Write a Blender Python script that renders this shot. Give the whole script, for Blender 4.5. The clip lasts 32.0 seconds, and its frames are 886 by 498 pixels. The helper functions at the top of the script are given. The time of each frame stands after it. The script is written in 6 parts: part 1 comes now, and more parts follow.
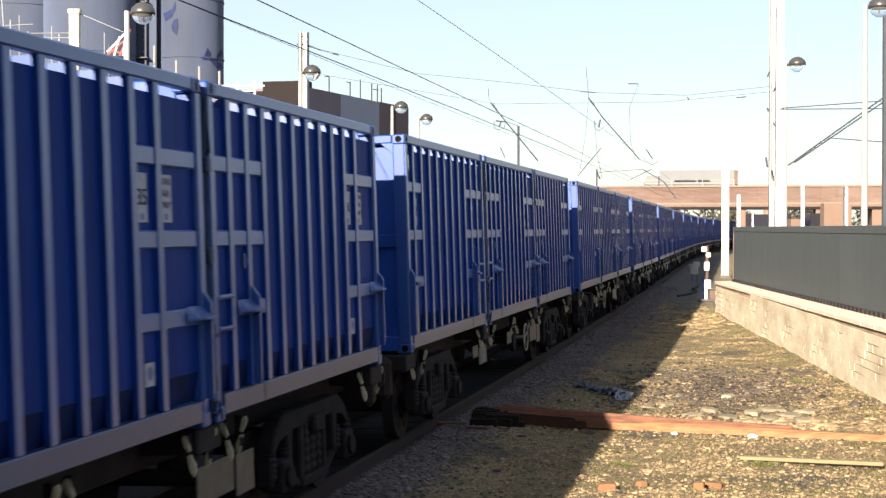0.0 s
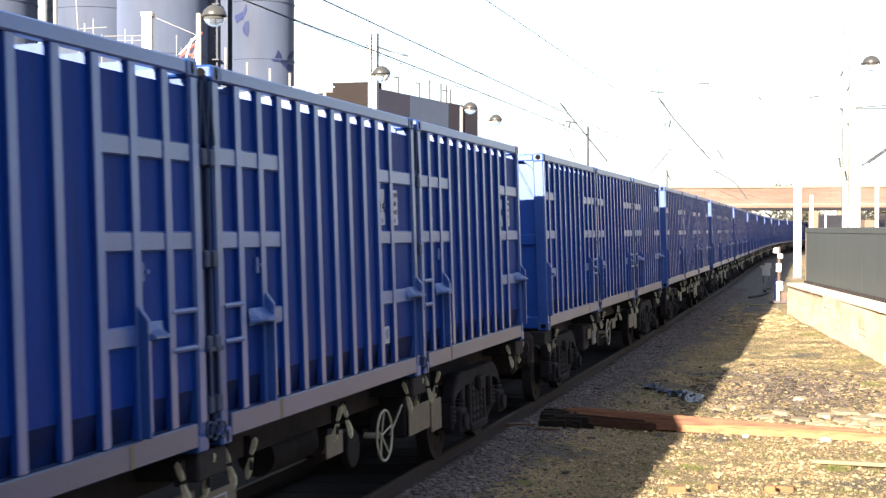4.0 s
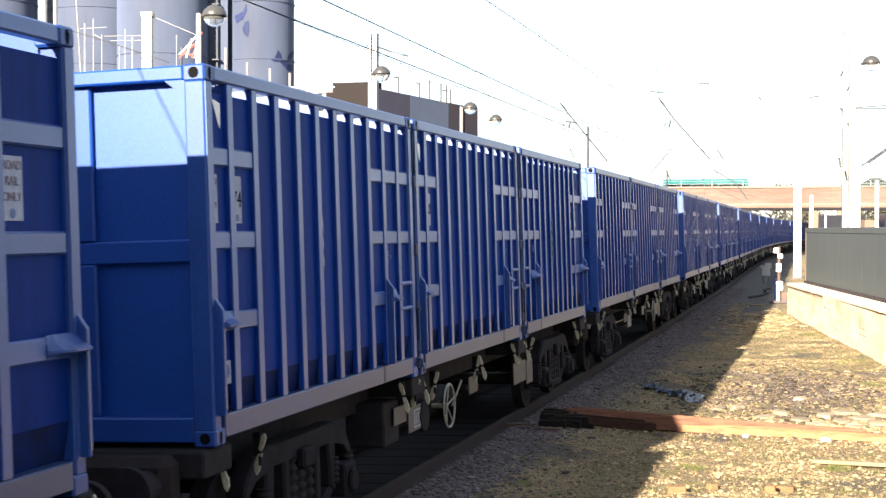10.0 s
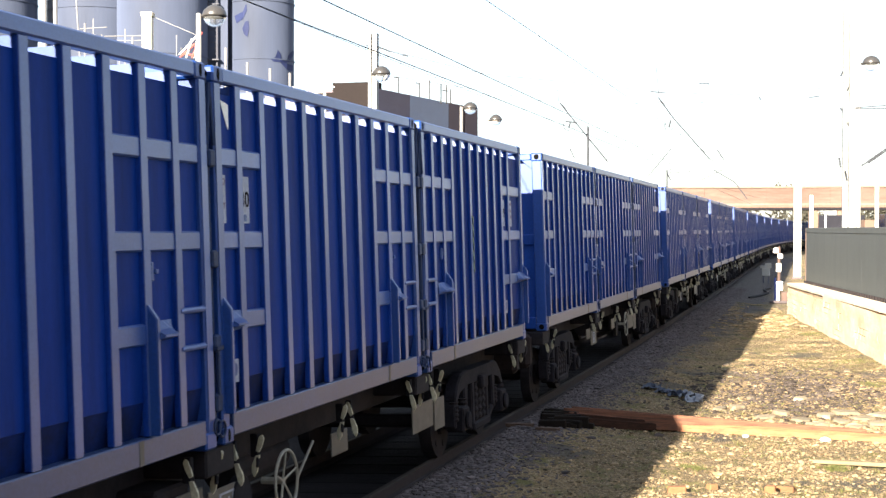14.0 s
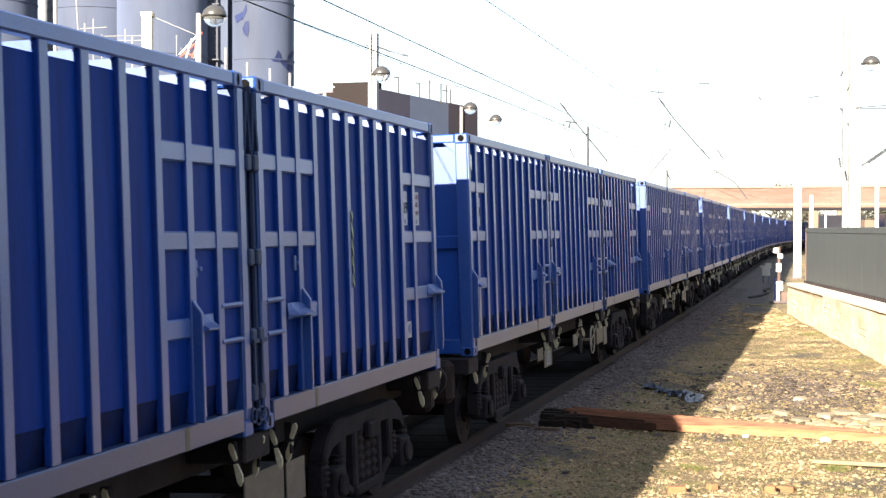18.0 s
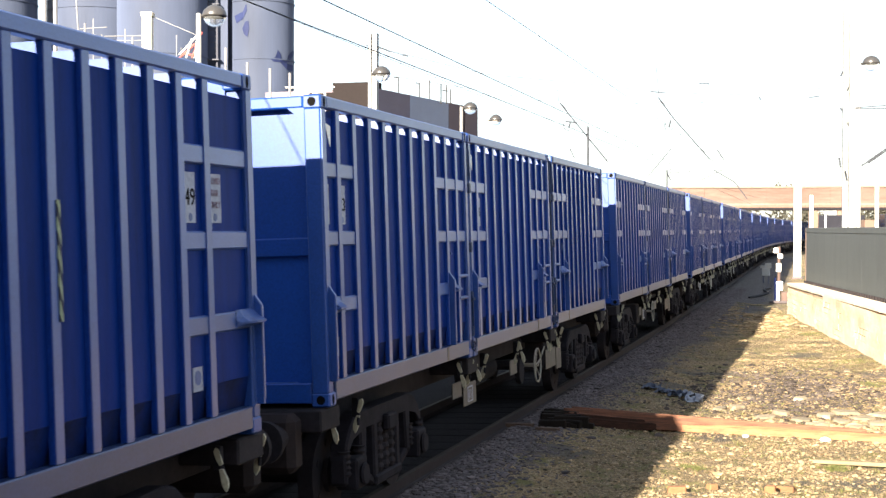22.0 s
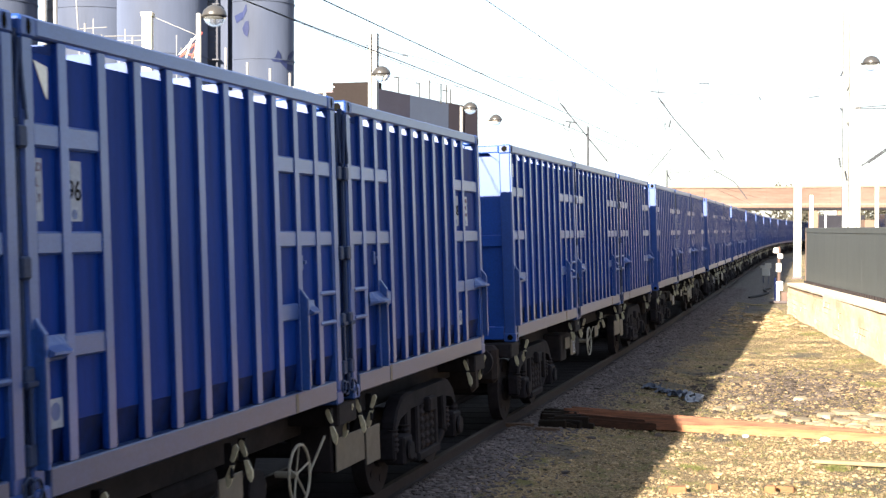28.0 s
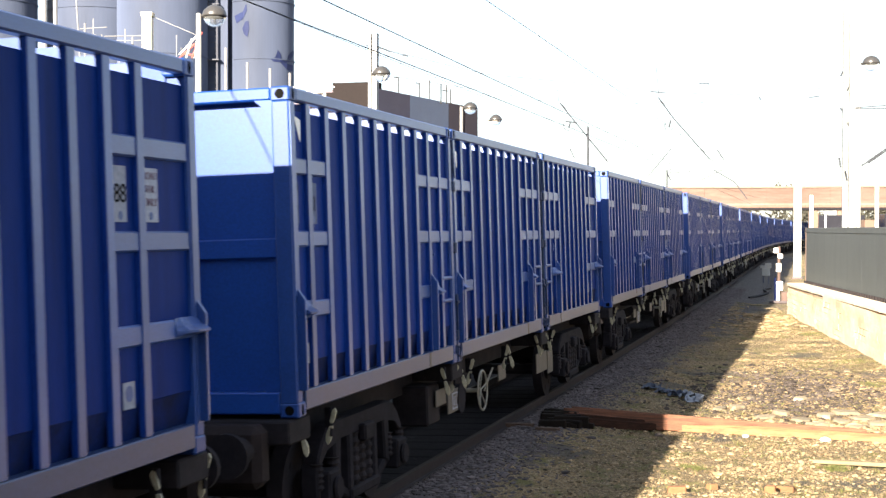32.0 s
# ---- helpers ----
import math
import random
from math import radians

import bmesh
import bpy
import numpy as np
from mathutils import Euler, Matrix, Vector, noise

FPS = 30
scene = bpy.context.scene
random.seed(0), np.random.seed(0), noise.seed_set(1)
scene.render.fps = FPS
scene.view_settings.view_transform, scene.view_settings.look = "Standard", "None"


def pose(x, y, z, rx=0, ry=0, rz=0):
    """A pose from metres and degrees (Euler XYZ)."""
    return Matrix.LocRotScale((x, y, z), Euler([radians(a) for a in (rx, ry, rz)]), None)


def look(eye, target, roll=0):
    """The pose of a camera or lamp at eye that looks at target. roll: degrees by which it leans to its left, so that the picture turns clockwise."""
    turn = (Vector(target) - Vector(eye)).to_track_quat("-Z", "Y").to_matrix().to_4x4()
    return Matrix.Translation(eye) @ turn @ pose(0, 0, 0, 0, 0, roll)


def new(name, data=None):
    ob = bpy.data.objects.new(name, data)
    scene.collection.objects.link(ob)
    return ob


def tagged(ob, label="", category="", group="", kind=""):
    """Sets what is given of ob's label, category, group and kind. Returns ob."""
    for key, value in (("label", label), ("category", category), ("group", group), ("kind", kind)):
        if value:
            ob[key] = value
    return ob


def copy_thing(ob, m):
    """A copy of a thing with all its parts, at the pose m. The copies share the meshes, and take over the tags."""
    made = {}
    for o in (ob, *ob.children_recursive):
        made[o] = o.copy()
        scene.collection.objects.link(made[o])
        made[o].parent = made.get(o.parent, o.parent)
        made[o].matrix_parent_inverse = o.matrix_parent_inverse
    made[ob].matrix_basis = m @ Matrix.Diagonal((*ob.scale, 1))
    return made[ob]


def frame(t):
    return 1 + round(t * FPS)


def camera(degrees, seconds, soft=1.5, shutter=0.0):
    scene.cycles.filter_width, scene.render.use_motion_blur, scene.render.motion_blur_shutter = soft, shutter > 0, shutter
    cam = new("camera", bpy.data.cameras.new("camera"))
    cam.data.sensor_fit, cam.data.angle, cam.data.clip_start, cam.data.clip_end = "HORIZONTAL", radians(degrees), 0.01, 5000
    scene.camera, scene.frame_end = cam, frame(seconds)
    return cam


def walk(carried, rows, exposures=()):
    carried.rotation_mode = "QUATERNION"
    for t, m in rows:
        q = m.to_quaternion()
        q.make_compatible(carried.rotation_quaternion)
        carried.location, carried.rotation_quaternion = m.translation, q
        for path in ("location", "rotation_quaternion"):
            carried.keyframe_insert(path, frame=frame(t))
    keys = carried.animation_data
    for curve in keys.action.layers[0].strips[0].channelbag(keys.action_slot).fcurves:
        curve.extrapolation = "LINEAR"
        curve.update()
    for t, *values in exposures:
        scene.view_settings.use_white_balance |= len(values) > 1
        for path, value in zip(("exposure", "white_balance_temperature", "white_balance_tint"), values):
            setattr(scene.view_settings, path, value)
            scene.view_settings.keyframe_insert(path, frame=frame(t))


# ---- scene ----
# The camera stands on the platform end, pans to the right at first and then holds still.
EYE = (0.0, 0.0, 2.86)
EXP0 = 2.05


def cam_pose(pan, tilt, roll):
    """pan: degrees to the left of the near track's direction; tilt: degrees down."""
    a, b = radians(pan), radians(tilt)
    way = Vector((-math.sin(a) * math.cos(b), math.cos(a) * math.cos(b), -math.sin(b)))
    return look(EYE, Vector(EYE) + way, roll)


cam = camera(33.44, 32.0, soft=1.38, shutter=0.5)
PAN = [(0.0, 11.728, 0.793, 0.058), (0.2, 11.72, 0.765, 0.11), (0.3, 11.72, 0.72, 0.18), (0.4, 11.73, 0.64, 0.26), (0.5, 11.731, 0.621, 0.318), (0.6, 11.75, 0.62, 0.34),
       (0.7, 11.80, 0.62, 0.37), (0.8, 11.97, 0.63, 0.40), (0.9, 12.51, 0.61, 0.44), (1.0, 13.651, 0.566, 0.467), (1.1, 13.89, 0.60, 0.44), (1.2, 13.89, 0.64, 0.36),
       (1.3, 13.94, 0.66, 0.22), (1.4, 14.40, 0.87, 0.05), (1.5, 14.416, 0.816, 0.005), (1.6, 14.41, 0.764, 0.05), (1.7, 14.41, 0.68, 0.09), (1.8, 14.41, 0.77, 0.09),
       (2.0, 14.41, 0.764, 0.09), (32.0, 14.41, 0.764, 0.09)]
walk(cam, [(t, cam_pose(p, q, r)) for t, p, q, r in PAN],
     exposures=[(0.0, EXP0 - 0.66), (1.0, EXP0 - 0.62), (1.5, EXP0 - 0.5), (2.0, EXP0 - 0.25), (2.5, EXP0), (32.0, EXP0)])

# ---------------------------------------------------------------- world and sun
# low winter sun behind the camera, a little to its left
SUN_DIR = Vector((0.185, 1.0, -0.340)).normalized()
world = bpy.data.worlds.new("world")
scene.world = world
world.use_nodes = True
wn, wl = world.node_tree.nodes, world.node_tree.links
wn.clear()
sky = wn.new("ShaderNodeTexSky")
sky.sky_type, sky.sun_disc = "NISHITA", False
sky.sun_elevation, sky.sun_rotation = radians(18.5), radians(180 + 10.8)
sky.air_density, sky.dust_density, sky.ozone_density = 1.0, 0.5, 1.5
bg = wn.new("ShaderNodeBackground")
bg.inputs["Strength"].default_value = 0.033
wo = wn.new("ShaderNodeOutputWorld")
# a thin even veil of high cloud over the clear sky
veil = wn.new("ShaderNodeBackground")
veil.inputs["Color"].default_value, veil.inputs["Strength"].default_value = (0.84, 0.91, 1.0, 1), 0.19
both = wn.new("ShaderNodeAddShader")
wl.new(sky.outputs[0], bg.inputs[0]), wl.new(bg.outputs[0], both.inputs[0]), wl.new(veil.outputs[0], both.inputs[1])
wl.new(both.outputs[0], wo.inputs[0])
sun_data = bpy.data.lights.new("sun", "SUN")
sun_data.energy, sun_data.angle, sun_data.color = 6.4, radians(0.55), (1.0, 0.88, 0.70)
sun = new("sun", sun_data)
sun.matrix_world = look(-50 * SUN_DIR, (0, 0, 0))


# ---------------------------------------------------------------- materials
def material(name, base, rough=0.6, metal=0.0, second=None, scale=3.0, amount=0.5, grain=40.0, bump=0.15, bump_dist=0.004,
             spec=0.5, island=0.0, stretch=(1, 1, 1), vary=0.12, fixed=False):
    """A surface with a stain pattern at a large scale and grain at a small one."""
    m = bpy.data.materials.new(name)
    m.use_nodes = True
    n, l = m.node_tree.nodes, m.node_tree.links
    b = n["Principled BSDF"]
    b.inputs["Roughness"].default_value, b.inputs["Metallic"].default_value = rough, metal
    b.inputs["Specular IOR Level"].default_value = spec
    tc = n.new("ShaderNodeTexCoord")
    mp = n.new("ShaderNodeMapping")
    mp.inputs["Scale"].default_value = stretch
    # what is built of many pieces takes its stains from the place, so that they run on from piece to piece
    l.new(n.new("ShaderNodeNewGeometry").outputs["Position"] if fixed else tc.outputs["Object"], mp.inputs[0])
    big = n.new("ShaderNodeTexNoise")
    big.inputs["Scale"].default_value, big.inputs["Detail"].default_value, big.inputs["Roughness"].default_value = scale, 6, 0.65
    fine = n.new("ShaderNodeTexNoise")
    fine.inputs["Scale"].default_value, fine.inputs["Detail"].default_value = grain, 4
    l.new(mp.outputs[0], big.inputs[0]), l.new(mp.outputs[0], fine.inputs[0])
    ramp = n.new("ShaderNodeMapRange")
    ramp.inputs["From Min"].default_value, ramp.inputs["From Max"].default_value = 0.38, 0.68
    l.new(big.outputs[0], ramp.inputs["Value"])
    mul = n.new("ShaderNodeMath")
    mul.operation = "MULTIPLY"
    l.new(ramp.outputs[0], mul.inputs[0])
    mul.inputs[1].default_value = amount
    mix = n.new("ShaderNodeMix")
    mix.data_type = "RGBA"
    mix.inputs["A"].default_value = (*base, 1)
    mix.inputs["B"].default_value = (*(second or [c * 0.6 for c in base]), 1)
    l.new(mul.outputs[0], mix.inputs["Factor"])
    # grain and a slight change from piece to piece, as brightness
    info = n.new("ShaderNodeObjectInfo" if not island else "ShaderNodeNewGeometry")
    rnd = n.new("ShaderNodeMapRange")
    k = island or vary
    rnd.inputs["To Min"].default_value, rnd.inputs["To Max"].default_value = 1 - k, 1 + k
    l.new(info.outputs["Random Per Island" if island else "Random"], rnd.inputs["Value"])
    gr = n.new("ShaderNodeMapRange")
    gr.inputs["From Min"].default_value, gr.inputs["From Max"].default_value = 0.3, 0.7
    gr.inputs["To Min"].default_value, gr.inputs["To Max"].default_value = 0.86, 1.14
    l.new(fine.outputs[0], gr.inputs["Value"])
    mm = n.new("ShaderNodeMath")
    mm.operation = "MULTIPLY"
    l.new(rnd.outputs[0], mm.inputs[0]), l.new(gr.outputs[0], mm.inputs[1])
    hsv = n.new("ShaderNodeHueSaturation")
    l.new(mix.outputs["Result"], hsv.inputs["Color"]), l.new(mm.outputs[0], hsv.inputs["Value"])
    l.new(hsv.outputs[0], b.inputs["Base Color"])
    bp = n.new("ShaderNodeBump")
    bp.inputs["Strength"].default_value, bp.inputs["Distance"].default_value = bump, bump_dist
    l.new(fine.outputs[0], bp.inputs["Height"])
    l.new(bp.outputs[0], b.inputs["Normal"])
    return m


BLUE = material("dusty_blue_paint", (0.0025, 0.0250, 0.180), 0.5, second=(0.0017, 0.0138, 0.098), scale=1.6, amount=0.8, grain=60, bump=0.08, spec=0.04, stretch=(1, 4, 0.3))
# the ends take a brighter, glossier blue than the side sheets
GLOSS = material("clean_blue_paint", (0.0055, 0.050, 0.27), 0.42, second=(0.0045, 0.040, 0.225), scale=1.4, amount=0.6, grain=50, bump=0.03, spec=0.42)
# paler blue: sky sheen and lens veil are partly put into this colour
PALEBLUE = material("chalked_blue_paint", (0.034, 0.080, 0.270), 0.34, second=(0.033, 0.066, 0.22), scale=2.5, amount=0.8, grain=60, bump=0.05, spec=0.55)
FADED = material("faded_blue_paint", (0.040, 0.082, 0.26), 0.42, second=(0.020, 0.052, 0.19), scale=7, amount=0.8, grain=60, bump=0.1, spec=0.4)
SILL = material("dusty_sill_paint", (0.021, 0.045, 0.140), 0.40, second=(0.022, 0.037, 0.100), scale=2.0, amount=0.8, grain=40, bump=0.06, spec=0.5)
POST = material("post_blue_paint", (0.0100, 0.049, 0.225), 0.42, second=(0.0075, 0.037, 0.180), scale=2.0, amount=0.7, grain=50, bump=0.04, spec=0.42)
GRIME = material("brake_dust_steel", (0.0135, 0.0122, 0.0155), 0.85, second=(0.026, 0.022, 0.026), scale=4, amount=0.8, grain=30, bump=0.3, spec=0.15)
CAST = material("grey_cast_steel", (0.0165, 0.0150, 0.0200), 0.85, second=(0.0075, 0.007, 0.0095), scale=5, amount=0.9, grain=30, bump=0.35, spec=0.1)
BEAM = material("brown_grimed_beam", (0.022, 0.0165, 0.0175), 0.85, second=(0.012, 0.0095, 0.0105), scale=4, amount=0.8, grain=30, bump=0.3, spec=0.15)
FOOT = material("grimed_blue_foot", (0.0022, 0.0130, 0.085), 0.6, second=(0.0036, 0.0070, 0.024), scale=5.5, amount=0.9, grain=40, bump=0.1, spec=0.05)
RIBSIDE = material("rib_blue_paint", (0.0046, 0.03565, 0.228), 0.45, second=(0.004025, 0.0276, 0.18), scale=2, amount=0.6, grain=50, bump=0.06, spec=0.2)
LADDER = material("blue_grey_ladder_steel", (0.060, 0.066, 0.090), 0.7, scale=2)
IRON = material("dark_blue_iron", (0.015, 0.030, 0.085), 0.6, scale=6, amount=0.5, grain=50, spec=0.2)


def banded(name, pale, dark, period, slant):
    """Worn printed tape with slanting bands of two colours."""
    m = material(name, pale, 0.7, second=tuple(0.6 * v for v in pale), scale=9, grain=60)
    n, l = m.node_tree.nodes, m.node_tree.links
    b = n["Principled BSDF"]
    paint = b.inputs["Base Color"].links[0].from_socket
    tc = n.new("ShaderNodeTexCoord")
    dot = n.new("ShaderNodeVectorMath")
    dot.operation = "DOT_PRODUCT"
    l.new(tc.outputs["Object"], dot.inputs[0])
    dot.inputs[1].default_value = (0, slant * 2 * math.pi / period, 2 * math.pi / period)
    wave = n.new("ShaderNodeMath")
    wave.operation = "SINE"
    l.new(dot.outputs["Value"], wave.inputs[0])
    step = n.new("ShaderNodeMath")
    step.operation = "GREATER_THAN"
    l.new(wave.outputs[0], step.inputs[0])
    step.inputs[1].default_value = 0.1
    mix = n.new("ShaderNodeMix")
    mix.data_type = "RGBA"
    l.new(step.outputs[0], mix.inputs["Factor"])
    l.new(paint, mix.inputs[6])
    mix.inputs[7].default_value = (*dark, 1)
    l.new(mix.outputs[2], b.inputs["Base Color"])
    return m


STRIP = banded("striped_tape", (0.24, 0.29, 0.19), (0.012, 0.016, 0.03), 0.15, 2.5)
CREAM = material("cream_lever_paint", (0.40, 0.38, 0.29), 0.6, second=(0.22, 0.205, 0.155), scale=14, amount=0.8, grain=60, spec=0.3)
GREYPLATE = material("grey_plate_paint", (0.076, 0.072, 0.068), 0.6, second=(0.044, 0.041, 0.039), scale=8, amount=0.7)
WHITE = material("white_paint", (0.78, 0.78, 0.76), 0.5, scale=5, second=(0.6, 0.58, 0.53), amount=0.4, bump=0.05)
GREYPALE = material("worn_pale_paint", (0.24, 0.23, 0.20), 0.6, second=(0.11, 0.105, 0.095), scale=10, amount=0.7)
DULLPLATE = material("dirty_plate", (0.080, 0.105, 0.20), 0.7, second=(0.055, 0.075, 0.155), scale=8, amount=0.6, bump=0.03, spec=0.2)
DULLPRINT = material("worn_print", (0.040, 0.048, 0.085), 0.8, bump=0.02, spec=0.1)
# white toned down bluish; the side's shade is put into the plates
PLATE = material("faded_white_plate", (0.28, 0.31, 0.40), 0.6, second=(0.21, 0.23, 0.30), scale=8, amount=0.5, bump=0.03, spec=0.2)
BLACK = material("black_print", (0.004, 0.004, 0.004), 0.8, bump=0.02, spec=0.05)
REDPRINT = material("faded_dark_print", (0.17, 0.125, 0.175), 0.7, bump=0.02, spec=0.1)
RUST = material("rail_steel_rust", (0.034, 0.028, 0.030), 0.9, second=(0.024, 0.020, 0.021), scale=5, grain=60, bump=0.3, spec=0.1)
RAILTOP = material("dull_rail_head", (0.05, 0.043, 0.038), 0.8, scale=9, amount=0.3, spec=0.1)
# near black: the shade under the wagons is put into these two colours
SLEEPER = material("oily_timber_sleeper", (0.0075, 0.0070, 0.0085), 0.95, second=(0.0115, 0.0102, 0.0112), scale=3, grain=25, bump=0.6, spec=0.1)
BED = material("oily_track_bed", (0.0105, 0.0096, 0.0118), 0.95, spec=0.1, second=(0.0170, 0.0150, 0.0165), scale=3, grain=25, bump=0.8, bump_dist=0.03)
BALLAST = material("ballast_stone", (0.092, 0.075, 0.078), 0.9, second=(0.048, 0.039, 0.042), scale=1.2, island=0.5, bump=0.3)
PEBBLE = material("mixed_pebble", (0.27, 0.195, 0.115), 0.9, second=(0.10, 0.075, 0.045), scale=9, amount=1.0, island=0.55, bump=0.3, spec=0.2)
CINDER = material("grey_cinder", (0.080, 0.064, 0.056), 0.9, second=(0.042, 0.034, 0.030), scale=1.2, island=0.6, bump=0.3, spec=0.1)
GRIT = material("mossy_grit", (0.112, 0.096, 0.058), 0.9, second=(0.062, 0.055, 0.032), scale=1.2, island=0.6, bump=0.3, spec=0.1)
RUBBLE = material("pale_rubble_stone", (0.29, 0.21, 0.122), 0.9, second=(0.15, 0.105, 0.058), scale=1.5, island=0.6, bump=0.3, spec=0.2)
WALLSTONE = material("pale_limewashed_brick", (0.62, 0.54, 0.41), 0.9, second=(0.34, 0.25, 0.165), scale=0.8, amount=0.75, grain=22, bump=0.5, bump_dist=0.01, vary=0.06, stretch=(1, 1, 2.2), fixed=True)
MORTAR = material("wall_mortar", (0.40, 0.32, 0.23), 0.95, second=(0.17, 0.115, 0.085), scale=0.9, amount=1.0, bump=0.4, spec=0.1)
COPING = material("stone_coping", (0.60, 0.54, 0.44), 0.9, second=(0.45, 0.38, 0.28), scale=2.5, amount=0.7, bump=0.4)
FENCE = material("grey_fence_panel", (0.084, 0.093, 0.096), 0.7, second=(0.070, 0.077, 0.079), scale=1.6, amount=0.7, bump=0.1, spec=0.2, vary=0.04, stretch=(1, 1, 0.4))
TIMBER = material("weathered_orange_timber", (0.31, 0.145, 0.064), 0.8, second=(0.144, 0.0522, 0.027), scale=5, amount=0.9, grain=50, bump=0.5, stretch=(0.5, 7, 7))
TIMBER_DARK = material("dark_red_timber", (0.19, 0.078, 0.042), 0.85, second=(0.055, 0.026, 0.019), scale=5, amount=0.9, grain=50, bump=0.5, stretch=(0.5, 7, 7))
# timber colour with the shade of the bundle's front put in
SHADEWOOD = material("scorched_timber", (0.030, 0.018, 0.014), 0.9, second=(0.070, 0.032, 0.022), scale=5, amount=0.8, grain=40, bump=0.5, stretch=(0.5, 7, 7), spec=0.1)
CHAR = material("charred_wood", (0.010, 0.008, 0.007), 0.9, second=(0.02, 0.014, 0.011), scale=6, grain=30, bump=0.5, spec=0.1)
PALEWOOD = material("bleached_timber", (0.225, 0.18, 0.099), 0.85, second=(0.153, 0.117, 0.063), scale=5, amount=0.8, grain=50, bump=0.4, stretch=(0.5, 7, 7))
PALECLOTH = material("pale_grey_sheeting", (0.20, 0.215, 0.25), 0.7, second=(0.10, 0.11, 0.14), scale=9, amount=0.7)
BLUECLOTH = material("blue_grey_rag", (0.035, 0.045, 0.075), 0.8, second=(0.10, 0.125, 0.17), scale=9, amount=0.7)
# dark bluish grey: the silos' shade and veil are put into the colour
SILO = material("silo_grey_paint", (0.069, 0.086, 0.140), 0.7, second=(0.062, 0.078, 0.127), scale=0.35, amount=0.35, grain=0.8, bump=0.0, stretch=(1, 1, 0.25), spec=0.2)
SILO.node_tree.nodes["Principled BSDF"].inputs["Diffuse Roughness"].default_value = 1.0
SILOBLUE = material("faded_blue_marking", (0.022, 0.030, 0.085), 0.6, bump=0.03, spec=0.1)
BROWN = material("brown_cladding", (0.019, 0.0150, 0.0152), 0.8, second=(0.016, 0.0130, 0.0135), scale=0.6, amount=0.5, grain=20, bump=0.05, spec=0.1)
# the long side's brown is much lighter than the end wall's
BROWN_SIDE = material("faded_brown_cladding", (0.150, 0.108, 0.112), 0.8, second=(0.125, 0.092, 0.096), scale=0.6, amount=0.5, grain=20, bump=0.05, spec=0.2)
DULLCLAD = material("dull_mauve_cladding", (0.185, 0.155, 0.185), 0.8, second=(0.155, 0.13, 0.155), scale=0.6, amount=0.5, grain=20, bump=0.05, spec=0.2)
GREYCLAD = material("grey_cladding", (0.26, 0.28, 0.36), 0.7, second=(0.22, 0.235, 0.30), scale=0.5, amount=0.5, grain=20, bump=0.05)
MASTW = material("galvanised_mast_steel", (0.3135, 0.3135, 0.3087), 0.6, metal=0.0, second=(0.2375, 0.228, 0.2137), scale=3, amount=0.4)
WIRE = material("overhead_wire", (0.055, 0.06, 0.072), 0.8, spec=0.2)
GIRDER = material("rust_brown_girder", (0.135, 0.090, 0.075), 0.85, second=(0.082, 0.047, 0.037), scale=0.5, amount=0.9, grain=3, stretch=(0.2, 1, 1.2))
RUSTPOST = material("rust_brown_post", (0.11, 0.07, 0.058), 0.85, scale=3)
COACH = material("dark_vehicle_glass", (0.010, 0.013, 0.020), 0.08, scale=1, bump=0.0)
BRICKRED = material("orange_brick", (0.175, 0.113, 0.086), 0.85, second=(0.14, 0.09, 0.068), scale=0.8, grain=10)
TARMAC = material("platform_tarmac", (0.06, 0.058, 0.056), 0.9, second=(0.045, 0.043, 0.042), scale=1.0, amount=0.7, grain=60, bump=0.3, spec=0.2)
PALEPOST = material("cream_post_paint", (0.22, 0.22, 0.235), 0.6, second=(0.16, 0.155, 0.155), scale=3, amount=0.5)
# tarmac darkened to hold the shade seen below the wagons
SHADETAR = material("oily_dark_tarmac", (0.016, 0.0155, 0.017), 0.95, second=(0.011, 0.0105, 0.012), scale=1.0, amount=0.7, grain=60, bump=0.3, spec=0.05)
PINKCAP = material("pale_pink_parapet", (0.20, 0.155, 0.13), 0.9, second=(0.15, 0.105, 0.085), scale=0.3, amount=0.7, grain=6)
# white toned down so that the lorry shows against the bright sky
GREYWHITE = material("dirty_white_lorry_paint", (0.185, 0.19, 0.20), 0.9, second=(0.16, 0.165, 0.175), scale=0.5, amount=0.6, bump=0.0, spec=0.1)
COACHBODY = material("dark_coach_paint", (0.018, 0.018, 0.026), 0.2, scale=1, bump=0.0)
STEELDK = material("dark_navy_steel", (0.05, 0.06, 0.10), 0.6, scale=1)
GLASS = material("lamp_glass", (0.85, 0.87, 0.88), 0.08, scale=3, amount=0.1, bump=0)
GLASS.node_tree.nodes["Principled BSDF"].inputs["Transmission Weight"].default_value = 0.92
GLASS.node_tree.nodes["Principled BSDF"].inputs["IOR"].default_value = 1.1
LAMPCAP = material("lamp_hood", (0.045, 0.043, 0.044), 0.35, scale=3, spec=0.5)
REDWHITE = material("red_hoop_paint", (0.5, 0.10, 0.08), 0.5)


# ---------------------------------------------------------------- mesh helpers
def box(bm, x0, x1, y0, y1, z0, z1, m=None):
    vs = [bm.verts.new((x, y, z)) for x in (x0, x1) for y in (y0, y1) for z in (z0, z1)]
    if m is not None:
        for v in vs:
            v.co = m @ v.co
    for q in ((0, 1, 3, 2), (4, 6, 7, 5), (0, 4, 5, 1), (2, 3, 7, 6), (0, 2, 6, 4), (1, 5, 7, 3)):
        bm.faces.new([vs[i] for i in q])
    return vs


